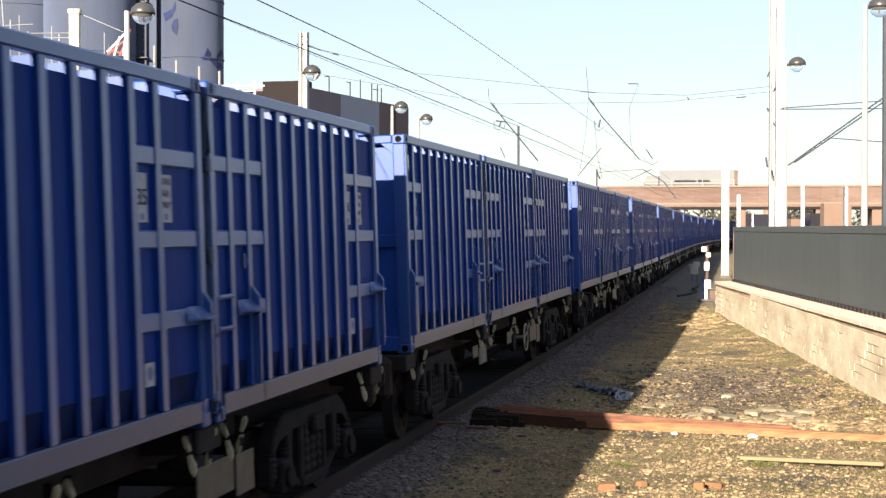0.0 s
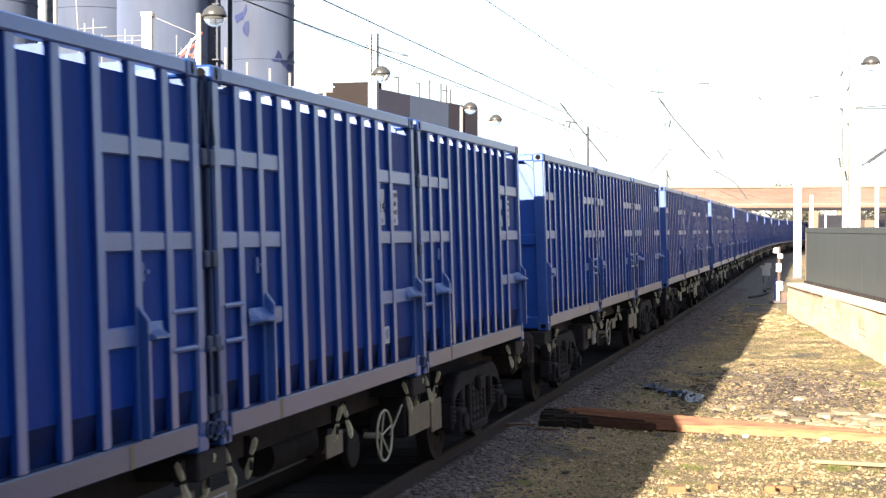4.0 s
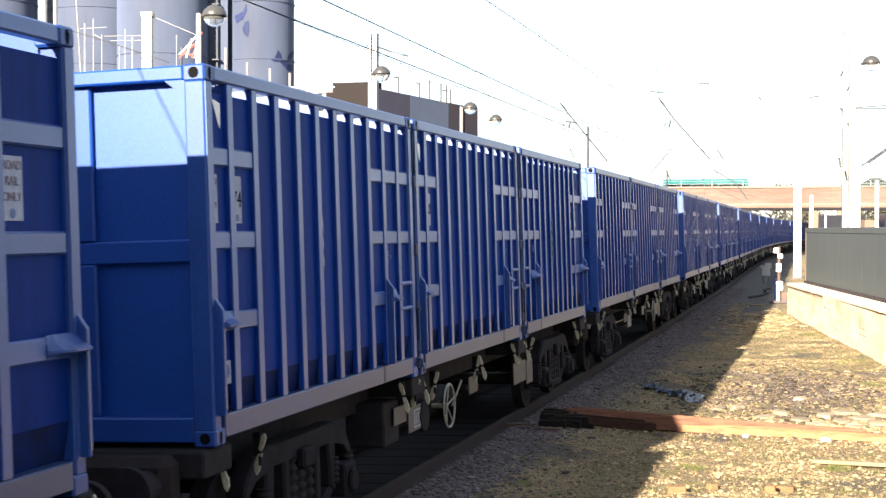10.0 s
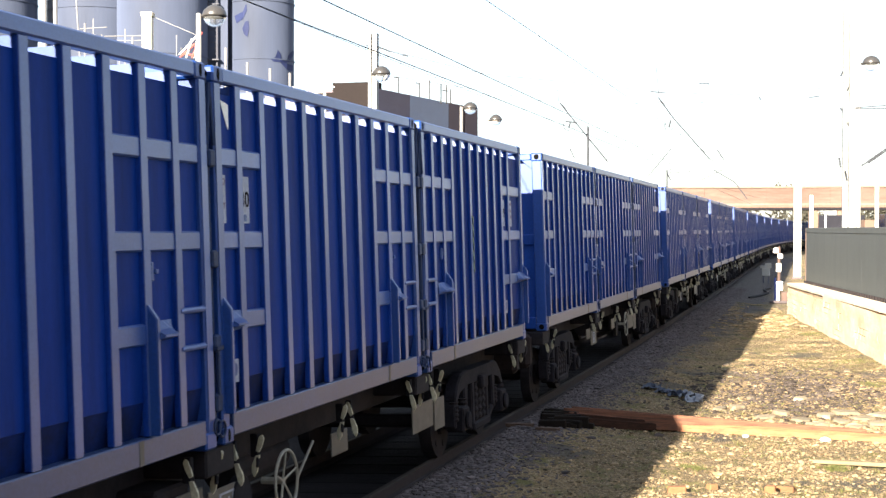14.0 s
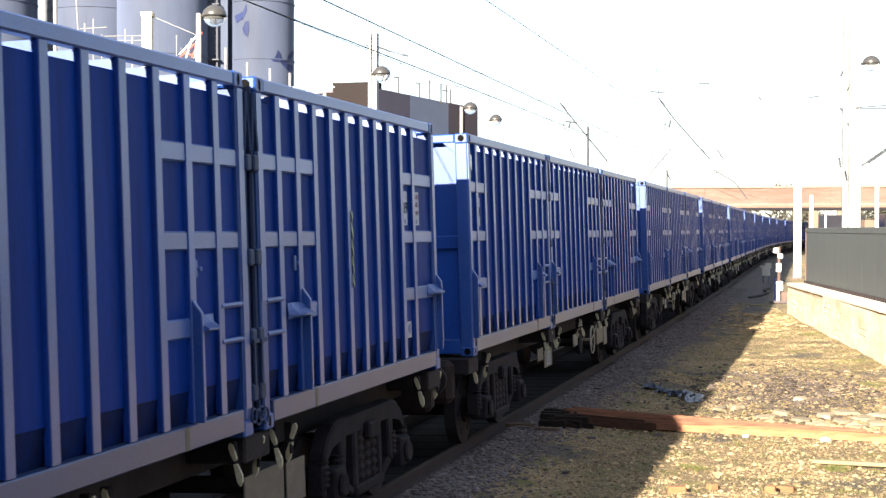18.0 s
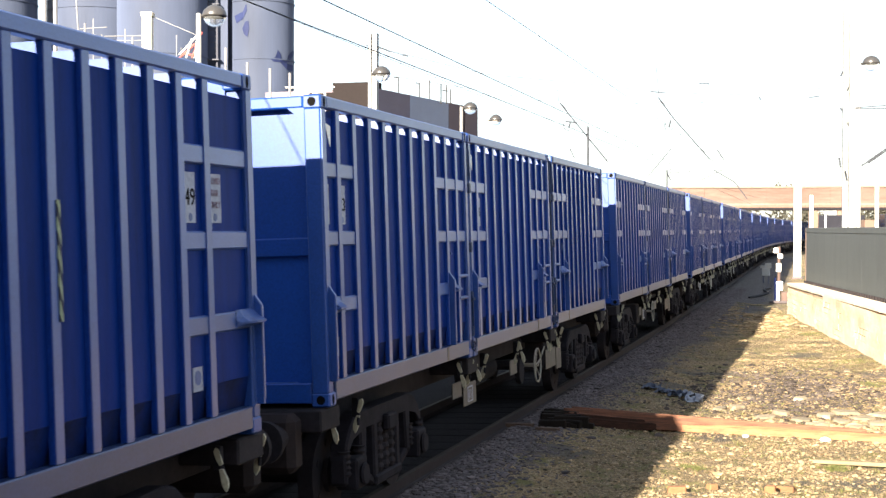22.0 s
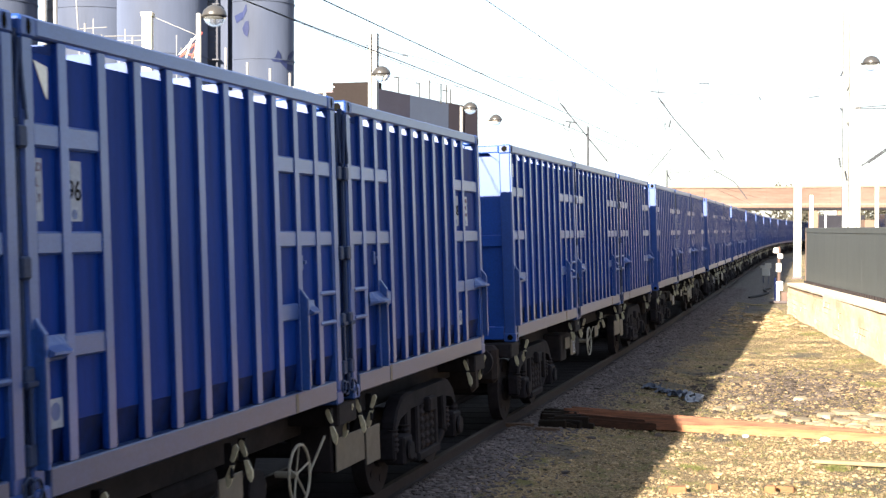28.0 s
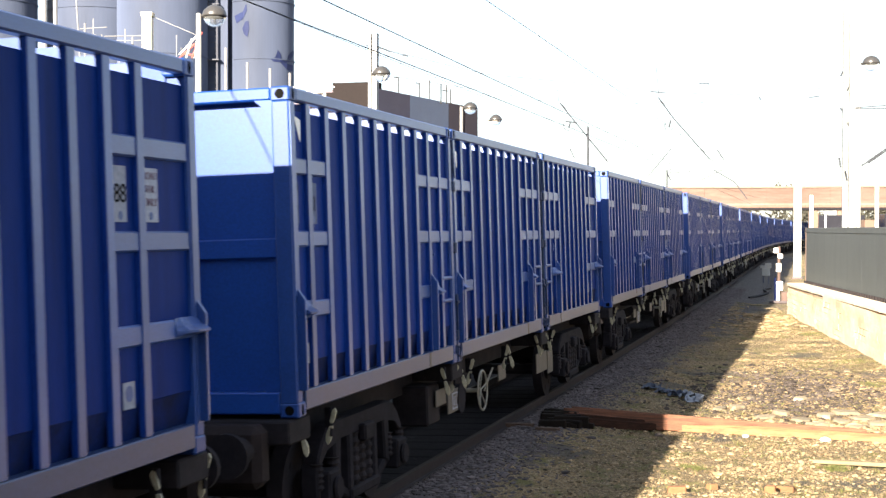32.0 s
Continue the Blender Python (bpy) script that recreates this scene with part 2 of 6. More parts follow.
def prism(bm, pts, axis, a, b):
    """A polygon of (u, v) pairs swept along an axis from a to b: 'x' takes (y, z), 'y' takes (x, z), 'z' takes (x, y)."""
    def at(u, v, w):
        return {"x": (w, u, v), "y": (u, w, v), "z": (u, v, w)}[axis]
    lo = [bm.verts.new(at(u, v, a)) for u, v in pts]
    hi = [bm.verts.new(at(u, v, b)) for u, v in pts]
    bm.faces.new(lo), bm.faces.new(hi[::-1])
    for i in range(len(pts)):
        j = (i + 1) % len(pts)
        bm.faces.new((lo[j], lo[i], hi[i], hi[j]))


def tube(bm, a, b, r, n=8, r2=None):
    """A round bar from a to b."""
    a, b = Vector(a), Vector(b)
    q = (b - a).to_track_quat("Z", "Y")
    rings = []
    for p, rr in ((a, r), (b, r if r2 is None else r2)):
        rings.append([bm.verts.new(p + q @ Vector((rr * math.cos(2 * math.pi * i / n), rr * math.sin(2 * math.pi * i / n), 0))) for i in range(n)])
    for i in range(n):
        j = (i + 1) % n
        bm.faces.new((rings[0][i], rings[0][j], rings[1][j], rings[1][i]))
    bm.faces.new(rings[0][::-1]), bm.faces.new(rings[1])


def torus(bm, c, r, t, m=None, n=28, k=8):
    """A ring in the y-z plane."""
    rows = []
    for i in range(n):
        a = 2 * math.pi * i / n
        row = []
        for j in range(k):
            b = 2 * math.pi * j / k
            rr = r + t * math.cos(b)
            row.append(bm.verts.new((c[0] + t * math.sin(b), c[1] + rr * math.cos(a), c[2] + rr * math.sin(a))))
        rows.append(row)
    for i in range(n):
        for j in range(k):
            bm.faces.new((rows[i][j], rows[(i + 1) % n][j], rows[(i + 1) % n][(j + 1) % k], rows[i][(j + 1) % k]))


def lathe(bm, prof, n=32, c=(0, 0, 0)):
    """A profile of (r, z) pairs turned round the z axis."""
    rings = [[bm.verts.new((c[0] + max(r, 1e-4) * math.cos(2 * math.pi * i / n), c[1] + max(r, 1e-4) * math.sin(2 * math.pi * i / n), c[2] + z)) for i in range(n)]
             for r, z in prof]
    for a, b in zip(rings, rings[1:]):
        for i in range(n):
            bm.faces.new((a[i], a[(i + 1) % n], b[(i + 1) % n], b[i]))
    bm.faces.new(rings[0][::-1]), bm.faces.new(rings[-1])


def mesh(name, bm, mat, bevel=0.0, smooth=False):
    if bevel:
        bmesh.ops.bevel(bm, geom=list(bm.edges), offset=bevel, segments=1, affect="EDGES", clamp_overlap=True)
    bmesh.ops.recalc_face_normals(bm, faces=bm.faces)
    me = bpy.data.meshes.new(name)
    bm.to_mesh(me)
    bm.free()
    for mm in (mat if isinstance(mat, (list, tuple)) else [mat]):
        me.materials.append(mm)
    if smooth:
        for p in me.polygons:
            p.use_smooth = True
    return me


def part(name, bm, mat, parent, label="", bevel=0.0, smooth=False):
    ob = new(name, mesh(name, bm, mat, bevel, smooth))
    ob.parent = parent
    return tagged(ob, label)


def again(ob, parent, x=0, y=0, z=0, m=None):
    """One more part on the same mesh."""
    o = new(ob.name.split(".")[0], ob.data)
    o.parent = parent
    o.matrix_basis = m if m is not None else pose(x, y, z)
    return o


def thing(name, bm=None, mat=None, label="", category="", group="", kind="", bevel=0.0, smooth=False):
    ob = new(name, mesh(name, bm, mat, bevel, smooth) if bm is not None else None)
    return tagged(ob, label, category, group, kind)


def words(name, text, size, m, mat, parent):
    """Raised lettering in the built-in font, as a mesh; its foot line runs along m's x axis."""
    cu = bpy.data.curves.new(name, "FONT")
    cu.body, cu.size, cu.align_x, cu.align_y, cu.extrude = text, size, "CENTER", "CENTER", 0.0015
    tmp = bpy.data.objects.new(name, cu)
    me = bpy.data.meshes.new_from_object(tmp)
    bpy.data.objects.remove(tmp)
    me.materials.clear()
    me.materials.append(mat)
    ob = new(name, me)
    ob.parent = parent
    ob.matrix_basis = m
    return ob


# ---------------------------------------------------------------- the track's line
STEP = 0.5
NODE_S = [-40, 9.6, 24.0, 43.2, 76.7, 115, 153, 192, 320]
NODE_K = [0.00056, 0.00056, -0.00057, -0.00027, -0.00011, 0.00025, 0.00095, 0.00102, 0.00102]
line_s = np.arange(-60, 321, STEP)
line_h = np.cumsum(np.interp(line_s, NODE_S, NODE_K)) * STEP
i0 = int(np.argmin(abs(line_s)))
line_h -= line_h[i0]
line_x = np.cumsum(np.sin(line_h)) * STEP
line_y = np.cumsum(np.cos(line_h)) * STEP
line_x += -5.14 - line_x[i0]
line_y -= line_y[i0]
CANT = 1.96
RAIL_Z = 0.20


def on_track(s, side=0.0, z=0.0):
    """The pose at s metres along the track, side metres to its right and z above the rails; y runs along the track."""
    x, y, h = (float(np.interp(s, line_s, v)) for v in (line_x, line_y, line_h))
    return pose(x, y, RAIL_Z, 0, 0, -math.degrees(h)) @ pose(0, 0, 0, 0, -CANT, 0) @ pose(side, 0, z)


def chord(s, length, side=0.0, z=0.0):
    """The pose of a rigid body of that length whose two ends lie on the track."""
    a, b = on_track(s), on_track(s + length)
    d = b.translation - a.translation
    return Matrix.Translation(a.translation) @ pose(0, 0, 0, 0, 0, -math.degrees(math.atan2(d.x, d.y))) @ pose(0, 0, 0, 0, -CANT, 0) @ pose(side, 0, z)


L, W, H = 5.01, 2.44, 2.59
GAP = 1.76
WAGON = 15.38
PAIR = 34.02  # the wagons run in pairs, close coupled


def front(k):
    """How far the front of wagon k stands behind that of wagon 0."""
    return (k // 2) * PAIR + (k % 2) * (WAGON + GAP) + (0.13 if k == -3 else 0.0)


DECK = 1.147
# where the front of the wagon numbered 0 stands, second by second
TRAVEL = [50.93, 47.28, 43.98, 40.87, 38.09, 35.59, 33.32, 31.24, 29.35, 27.63, 26.09, 24.69, 23.41, 22.22, 21.08, 19.94, 18.81, 17.69, 16.59, 15.42, 14.2, 12.91, 11.54, 10.11, 8.59, 6.99, 5.32, 3.59, 1.78, -0.12, -2.1, -4.17, -6.33]


def travel(t):
    """Where that front stands at any moment, on a smooth curve through the seconds."""
    i = min(int(t), 31)
    p1, p2 = TRAVEL[i], TRAVEL[i + 1]
    p0 = TRAVEL[i - 1] if i else 2 * p1 - p2 + 0.35
    p3 = TRAVEL[i + 2] if i < 31 else 2 * p2 - p1 - 0.2
    u = t - i
    return 0.5 * (2 * p1 + (p2 - p0) * u + (2 * p0 - 5 * p1 + 4 * p2 - p3) * u * u + (3 * p1 - p0 - 3 * p2 + p3) * u ** 3)


# ---------------------------------------------------------------- ground
def ground_height(x, y):
    h = 0.0
    if abs(x) < 60 and -20 < y < 200:
        h = 0.05 * (noise.noise((x * 0.35, y * 0.35, 0)) + 0.5 * noise.noise((x * 1.1, y * 1.1, 3)))
        c = float(np.interp(y, line_y, line_x))
        d = abs(x - c)
        h = h * min(1, max(0, (d - 1.2) / 1.5)) + 0.10 * max(0.0, min(1.0, (2.5 - d) / 0.9)) * (1 if x - c > 0.8 else 0)
    return h


def rough(x, y):
    """clods and pebbly relief on the near ground"""
    if not (-4.3 < x < 6 and 11 < y < 60):
        return 0.0
    a = noise.noise((x * 4.5, y * 4.5, 5))
    b = noise.noise((x * 11, y * 11, 9))
    return 0.016 * a + 0.008 * b + 0.010 * noise.noise((x * 25, y * 25, 2))


def cinder_share(x, y):
    """How far ballast dust and cinders cover the dirt beside the track; widened far off to deepen the train's shade
    too.
    """
    if not (-40 < x < 12 and 0 < y < 180):
        return 0.0
    d = x - float(np.interp(y, line_y, line_x))
    # the reach grows with distance, which also paints the shaded strip darker
    reach = min(3.8, 1.7 + 0.05 * max(0.0, y - 16))
    return max(0.0, min(1.0, (reach + 0.5 * noise.noise((x * 1.3, y * 0.9, 12)) - d) / 0.9))


def ground_mesh():
    xs = [-3000, -600, -150, -60, -25] + list(np.arange(-12, -4.3, 0.3)) + list(np.arange(-4.25, 3.3, 0.065)) + [3.6, 4, 5, 6, 8, 10, 14, 25, 60, 150, 600, 3000]
    ys = [-3000, -600, -100, -20, 0, 6, 9] + list(np.arange(11, 27, 0.065)) + list(np.arange(27, 42, 0.14)) + list(np.arange(42, 60, 0.4)) + list(np.arange(60, 150, 3.0)) + [200, 320, 700, 3000]
    w = len(xs)
    verts = [(x, y, ground_height(x, y) + rough(x, y)) for y in ys for x in xs]
    faces = [(k * w + i, k * w + i + 1, (k + 1) * w + i + 1, (k + 1) * w + i) for k in range(len(ys) - 1) for i in range(w - 1)]
    me = bpy.data.meshes.new("ground")
    me.from_pydata(verts, [], faces)
    cinder = me.attributes.new("cinder", "FLOAT", "POINT")
    cinder.data.foreach_set("value", [cinder_share(v[0], v[1]) for v in verts])
    me.materials.append(GROUND)
    for p in me.polygons:
        p.use_smooth = True
    return me


def ground_material():
    m = bpy.data.materials.new("dirt_moss_and_grit")
    m.use_nodes = True
    n, l = m.node_tree.nodes, m.node_tree.links
    b = n["Principled BSDF"]
    b.inputs["Roughness"].default_value = 0.95
    tc = n.new("ShaderNodeTexCoord")

    def nz(scale, detail=5, rough=0.6):
        t = n.new("ShaderNodeTexNoise")
        t.inputs["Scale"].default_value, t.inputs["Detail"].default_value, t.inputs["Roughness"].default_value = scale, detail, rough
        l.new(tc.outputs["Object"], t.inputs[0])
        return t.outputs[0]

    def ramp(v, a, c):
        r = n.new("ShaderNodeMapRange")
        r.inputs["From Min"].default_value, r.inputs["From Max"].default_value = a, c
        l.new(v, r.inputs["Value"])
        return r.outputs[0]

    def mix(f, a, c):
        x = n.new("ShaderNodeMix")
        x.data_type = "RGBA"
        l.new(f, x.inputs["Factor"])
        for key, v in (("A", a), ("B", c)):
            if isinstance(v, tuple):
                x.inputs[key].default_value = (*v, 1)
            else:
                l.new(v, x.inputs[key])
        return x.outputs["Result"]
    dirt = mix(ramp(nz(0.55, 7, 0.7), 0.42, 0.58), (0.37, 0.25, 0.118), (0.195, 0.137, 0.066))
    clod = mix(ramp(nz(7, 7, 0.85), 0.50, 0.58), dirt, (0.170, 0.120, 0.060))
    grit = mix(ramp(nz(13, 4, 0.75), 0.52, 0.58), clod, (0.38, 0.28, 0.150))
    speck = mix(ramp(nz(27, 3, 0.7), 0.53, 0.60), grit, (0.105, 0.074, 0.042))
    fleck = mix(ramp(nz(33, 2, 0.5), 0.60, 0.65), speck, (0.50, 0.39, 0.24))
    moss = mix(ramp(nz(1.3, 10, 0.82), 0.51, 0.58), fleck, (0.168, 0.150, 0.040))
    grime = mix(ramp(nz(0.45, 4), 0.57, 0.63), moss, (0.112, 0.092, 0.066))
    share = n.new("ShaderNodeAttribute")
    share.attribute_name = "cinder"
    dust = mix(ramp(nz(18, 5, 0.8), 0.40, 0.62), (0.098, 0.083, 0.080), (0.044, 0.037, 0.038))
    l.new(mix(share.outputs["Fac"], grime, dust), b.inputs["Base Color"])
    bp = n.new("ShaderNodeBump")
    bp.inputs["Strength"].default_value, bp.inputs["Distance"].default_value = 1.0, 0.08
    l.new(nz(42, 6, 0.75), bp.inputs["Height"])
    l.new(bp.outputs[0], b.inputs["Normal"])
    return m


GROUND = ground_material()
ground = tagged(new("ground", ground_mesh()), "trodden dirt with moss, grit and stones beside the railway", "ground", kind="structure")


# ---------------------------------------------------------------- track
def ribbon(bm, prof, s0, s1, step=2.0):
    """A profile of (side, z) pairs carried along the track."""
    rings = []
    for s in np.arange(s0, s1 + step / 2, step):
        rings.append([bm.verts.new(on_track(s) @ Vector((x, 0, z))) for x, z in prof])
    k = len(prof)
    for a, b in zip(rings, rings[1:]):
        for i in range(k):
            bm.faces.new((a[i], a[(i + 1) % k], b[(i + 1) % k], b[i]))
    bm.faces.new(rings[0]), bm.faces.new(rings[-1][::-1])


railway = thing("railway_track", label="rusty steel running rails on sleepers in stone ballast", category="railway track", kind="structure")
for c in (-0.752, 0.752):
    bm = bmesh.new()
    ribbon(bm, [(c - 0.07, -0.158), (c + 0.07, -0.158), (c + 0.07, -0.145), (c + 0.012, -0.12), (c + 0.012, -0.045), (c + 0.035, -0.035),
                (c + 0.035, -0.003), (c - 0.035, -0.003), (c - 0.035, -0.035), (c - 0.012, -0.045), (c - 0.012, -0.12), (c - 0.07, -0.145)], -20, 240)
    rail = part("rail", bm, RUST, railway, "brown rusted steel rail")
    bm = bmesh.new()
    ribbon(bm, [(c - 0.03, -0.003), (c + 0.03, -0.003), (c + 0.026, 0.0), (c - 0.026, 0.0)], -20, 240)
    part("rail_head", bm, RAILTOP, rail, "dull worn running surface")
bm = bmesh.new()
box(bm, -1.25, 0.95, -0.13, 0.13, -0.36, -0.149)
first = part("sleeper", bm, SLEEPER, railway, "timber sleeper darkened for the train's shade", bevel=0.02)
first.matrix_basis = on_track(2)
for i in range(1, 110):
    again(first, railway, m=on_track(2 + i * 0.65))
# the bed's colour carries the shade below the train
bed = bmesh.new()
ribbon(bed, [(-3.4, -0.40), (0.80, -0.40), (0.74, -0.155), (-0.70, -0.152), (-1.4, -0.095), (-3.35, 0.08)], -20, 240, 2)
thing("track_bed", bed, BED, "ballast bed under the tracks, darkened for the train's shade", "ballast", kind="structure")


# ---------------------------------------------------------------- containers
RIBS = {False: [0.44 + 0.4535 * i for i in range(10)], True: [0.82 + 0.4145 * i for i in range(10)]}  # metres from the end with the plates


def waste_container(flip):
    """An open-topped steel box on a 20-foot pattern. Its end with the plates faces the camera, or with flip the other way. y runs from the front, x to the right."""
    root = thing("waste_container", label="", category="container", group="containers on the train")

    ribs = RIBS[flip]

    def yy(a, b):
        """a stretch along the box, turned round for the flipped kind"""
        return (L - b, L - a) if flip else (a, b)
    # floor, rails and posts
    bm = bmesh.new()
    box(bm, -1.13, 1.13, 0.06, L - 0.06, 0.10, 0.18)
    part("floor_pan", bm, BLUE, root)
    for sx in (-1, 1):
        bm = bmesh.new()
        box(bm, *sorted((sx * 1.12, sx * 1.22)), 0.17, L - 0.17, 0.045, 0.205)
        part("bottom_rail", bm, SILL, root, "dusty pale bottom side rail", bevel=0.008)
        bm = bmesh.new()
        box(bm, *sorted((sx * 1.13, sx * 1.215)), 0.17, L - 0.17, 2.485, H - 0.004)
        part("top_rail", bm, PALEBLUE, root, "pale blue top side rail", bevel=0.012)
    for y0, y1 in ((0.0, 0.143), (L - 0.143, L)):
        bm = bmesh.new()
        box(bm, -1.06, 1.06, y0 + 0.006, y1 - 0.006, 2.485, H - 0.006)
        part("top_end_rail", bm, GLOSS, root, bevel=0.012)
        bm = bmesh.new()
        box(bm, -1.06, 1.06, y0 + 0.006, y1 - 0.006, 0.03, 0.20)
        part("bottom_end_rail", bm, GLOSS, root, bevel=0.01)
    for sx in (-1, 1):
        for y0 in (0.0, L - 0.13):
            bm = bmesh.new()
            box(bm, *sorted((sx * 1.065, sx * 1.212)), y0 + 0.004, y0 + 0.126, 0.11, H - 0.11)
            post = part("corner_post", bm, POST, root, bevel=0.012)
            bm = bmesh.new()
            if sx < 0:
                bm.free()
                continue
            yr = y0 + 0.015
            box(bm, *sorted((sx * 1.205, sx * 1.219)), yr, yr + 0.095, 0.95 if y0 == 0 else 0.2, H - 0.12)
            part("post_edge", bm, PALEBLUE, post, "pale edge of the post")
    # corner castings with oval holes; black inserts stand for the shade inside
    for sx in (-1, 1):
        for y0, y1 in ((0, 0.17), (L - 0.17, L)):
            for z0, z1 in ((0.0, 0.118), (H - 0.118, H)):
                bm = bmesh.new()
                box(bm, *sorted((sx * 1.058, sx * 1.22)), y0, y1, z0, z1)
                cast = part("corner_casting", bm, POST, root, "blue steel corner casting", bevel=0.014)
                if sx < 0 or (z0 == 0 and y0 > 0):
                    continue
                bm = bmesh.new()
                f = y0 if y0 == 0 else y1
                s = -1 if y0 == 0 else 1
                tube(bm, (sx * 1.14, f - s * 0.02, (z0 + z1) / 2), (sx * 1.14, f + s * 0.002, (z0 + z1) / 2), 0.038, 16)
                part("casting_hole", bm, BLACK, cast, "black oval insert for the hole's shade")
                bm = bmesh.new()
                ym = (y0 + y1) / 2
                prism(bm, [(ym + 0.022 * math.cos(a) , (z0 + z1) / 2 + 0.044 * math.sin(a)) for a in np.arange(0, 6.28, 0.45)], "x",
                      sx * 1.20, sx * 1.222)
                part("casting_hole", bm, BLACK, cast, "black oval insert for the hole's shade")
    # side sheets, set back behind the ribs, with a kinked foot
    for sx in (-1, 1):
        bm = bmesh.new()
        o, i = sx * 1.178, sx * 1.166
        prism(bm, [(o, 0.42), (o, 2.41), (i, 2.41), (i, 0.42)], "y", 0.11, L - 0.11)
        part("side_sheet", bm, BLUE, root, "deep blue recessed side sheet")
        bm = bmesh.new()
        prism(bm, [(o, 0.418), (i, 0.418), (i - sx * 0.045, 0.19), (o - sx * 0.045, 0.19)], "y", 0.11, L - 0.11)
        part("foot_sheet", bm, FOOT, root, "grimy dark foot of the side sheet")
        spots = [L - f if flip else f for f in ribs]
        if sx < 0:
            bm = bmesh.new()
            for y in spots:
                box(bm, -1.208, -1.164, y - 0.056, y + 0.056, 0.207, 2.483)
            part("far_ribs", bm, RIBSIDE, root, "upright ribs of the other side")
            continue
        rib = face = knee = None
        low = L - ribs[8] if flip else ribs[8]
        for y in spots:
            if rib is None:
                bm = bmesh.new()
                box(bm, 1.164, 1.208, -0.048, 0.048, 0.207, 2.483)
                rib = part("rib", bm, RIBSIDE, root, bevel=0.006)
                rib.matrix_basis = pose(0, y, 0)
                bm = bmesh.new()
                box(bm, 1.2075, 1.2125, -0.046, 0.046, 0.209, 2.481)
                face = part("rib_face", bm, PALEBLUE, rib, "pale outer face of the rib", bevel=0.002)
                # a knee plate behind the rib's head, with a curved inner edge
                bm = bmesh.new()
                prism(bm, [(1.163, 2.484), (0.80, 2.484)] + [(1.163 - 0.363 * math.cos(a), 2.484 - 0.30 * math.sin(a)) for a in np.arange(0.25, 1.5, 0.2)] + [(1.163, 2.17)],
                      "y", -0.008, 0.008)
                knee = part("knee_plate", bm, PALEBLUE, rib, "pale knee plate under the top rail")
            else:
                r = again(rib, root, y=y)
                again(face, r), again(knee, r)
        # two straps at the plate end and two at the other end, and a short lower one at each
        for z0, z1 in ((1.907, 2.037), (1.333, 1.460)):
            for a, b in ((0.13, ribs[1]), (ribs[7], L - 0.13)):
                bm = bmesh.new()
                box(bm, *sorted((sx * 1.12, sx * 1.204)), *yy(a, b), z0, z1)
                part("strap", bm, PALEBLUE, root, "pale horizontal strap", bevel=0.012)
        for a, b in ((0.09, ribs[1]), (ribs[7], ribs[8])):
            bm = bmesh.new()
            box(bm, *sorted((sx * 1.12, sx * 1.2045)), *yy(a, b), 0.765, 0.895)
            part("strap", bm, PALEBLUE, root, "pale horizontal strap", bevel=0.012)
        # lifting brackets: a fin that stands out, with a wedge at its head
        for a in (0.05, ribs[8] - 0.03):
            b = a + 0.035
            y0, y1 = yy(a, b)
            bm = bmesh.new()
            prism(bm, [(1.12, 0.21), (1.275, 0.21), (1.275, 0.92), (1.213, 1.005), (1.12, 1.005)], "y", y0, y1)
            fin = part("lifting_bracket", bm, POST, root, "blue lifting bracket on the side", bevel=0.006)
            bm = bmesh.new()
            prism(bm, [(1.274, 0.25), (1.279, 0.25), (1.279, 0.921), (1.217, 1.008), (1.212, 1.006), (1.274, 0.918)], "y", y0 + 0.003, y1 - 0.003)
            part("bracket_edge", bm, PALEBLUE, fin, "pale edge of the bracket")
            # a hollow shelf on the bracket, its outer lip cut back towards the tip
            bm = bmesh.new()
            e = -1 if flip else 1
            ya = y0 if flip else y1
            rings = []
            for u, lip in ((0.0, 0.11), (0.18, 0.11), (0.25, 0.075), (0.31, 0.012)):
                rings.append([bm.verts.new((1.205 + x, ya + e * u, z)) for x, z in ((0, 0.905), (lip * 0.45, 0.855), (lip, 0.822), (lip, 0.808), (lip * 0.7, 0.797), (0, 0.780))])
            for q, r in zip(rings, rings[1:]):
                for m in range(6):
                    bm.faces.new((q[m], q[(m + 1) % 6], r[(m + 1) % 6], r[m]))
            bm.faces.new(rings[0]), bm.faces.new(rings[-1][::-1])
            part("shelf", bm, FADED, fin, "faded blue worn shelf of the bracket")
        if not flip:
            bm = bmesh.new()
            prism(bm, [(0.19, 2.37), (0.33, 2.345), (0.325, 2.17), (0.30, 2.19)], "x", 1.1785, 1.183)
            part("corner_mark", bm, WHITE, root, "white triangular corner mark")
        # a small catch on the sheet
        yc = yy(ribs[8] + 0.09, ribs[8] + 0.09)[0]
        bm = bmesh.new()
        box(bm, 1.17, 1.20, yc - 0.02, yc + 0.02, 1.15, 1.27)
        box(bm, 1.17, 1.215, yc + 0.02, yc + 0.06, 1.195, 1.225)
        part("catch", bm, FADED, root, "small dark catch", bevel=0.006)
        # rungs beside the far post
        for z in (0.70, 0.945):
            bm = bmesh.new()
            tube(bm, (sx * 1.20, yy(ribs[9], L - 0.12)[0], z), (sx * 1.20, yy(ribs[9], L - 0.12)[1], z), 0.021)
            part("rung", bm, FADED, root)
        # door rod beside the joint
        y = yy(L + 0.045, L + 0.045)[0]
        bm = bmesh.new()
        tube(bm, (sx * 1.18, y, 0.10), (sx * 1.18, y, H - 0.08), 0.024)
        rod = part("lock_rod", bm, IRON, root, "dark iron door locking rod")
        for dy in (-0.055, 0.055):
            bm = bmesh.new()
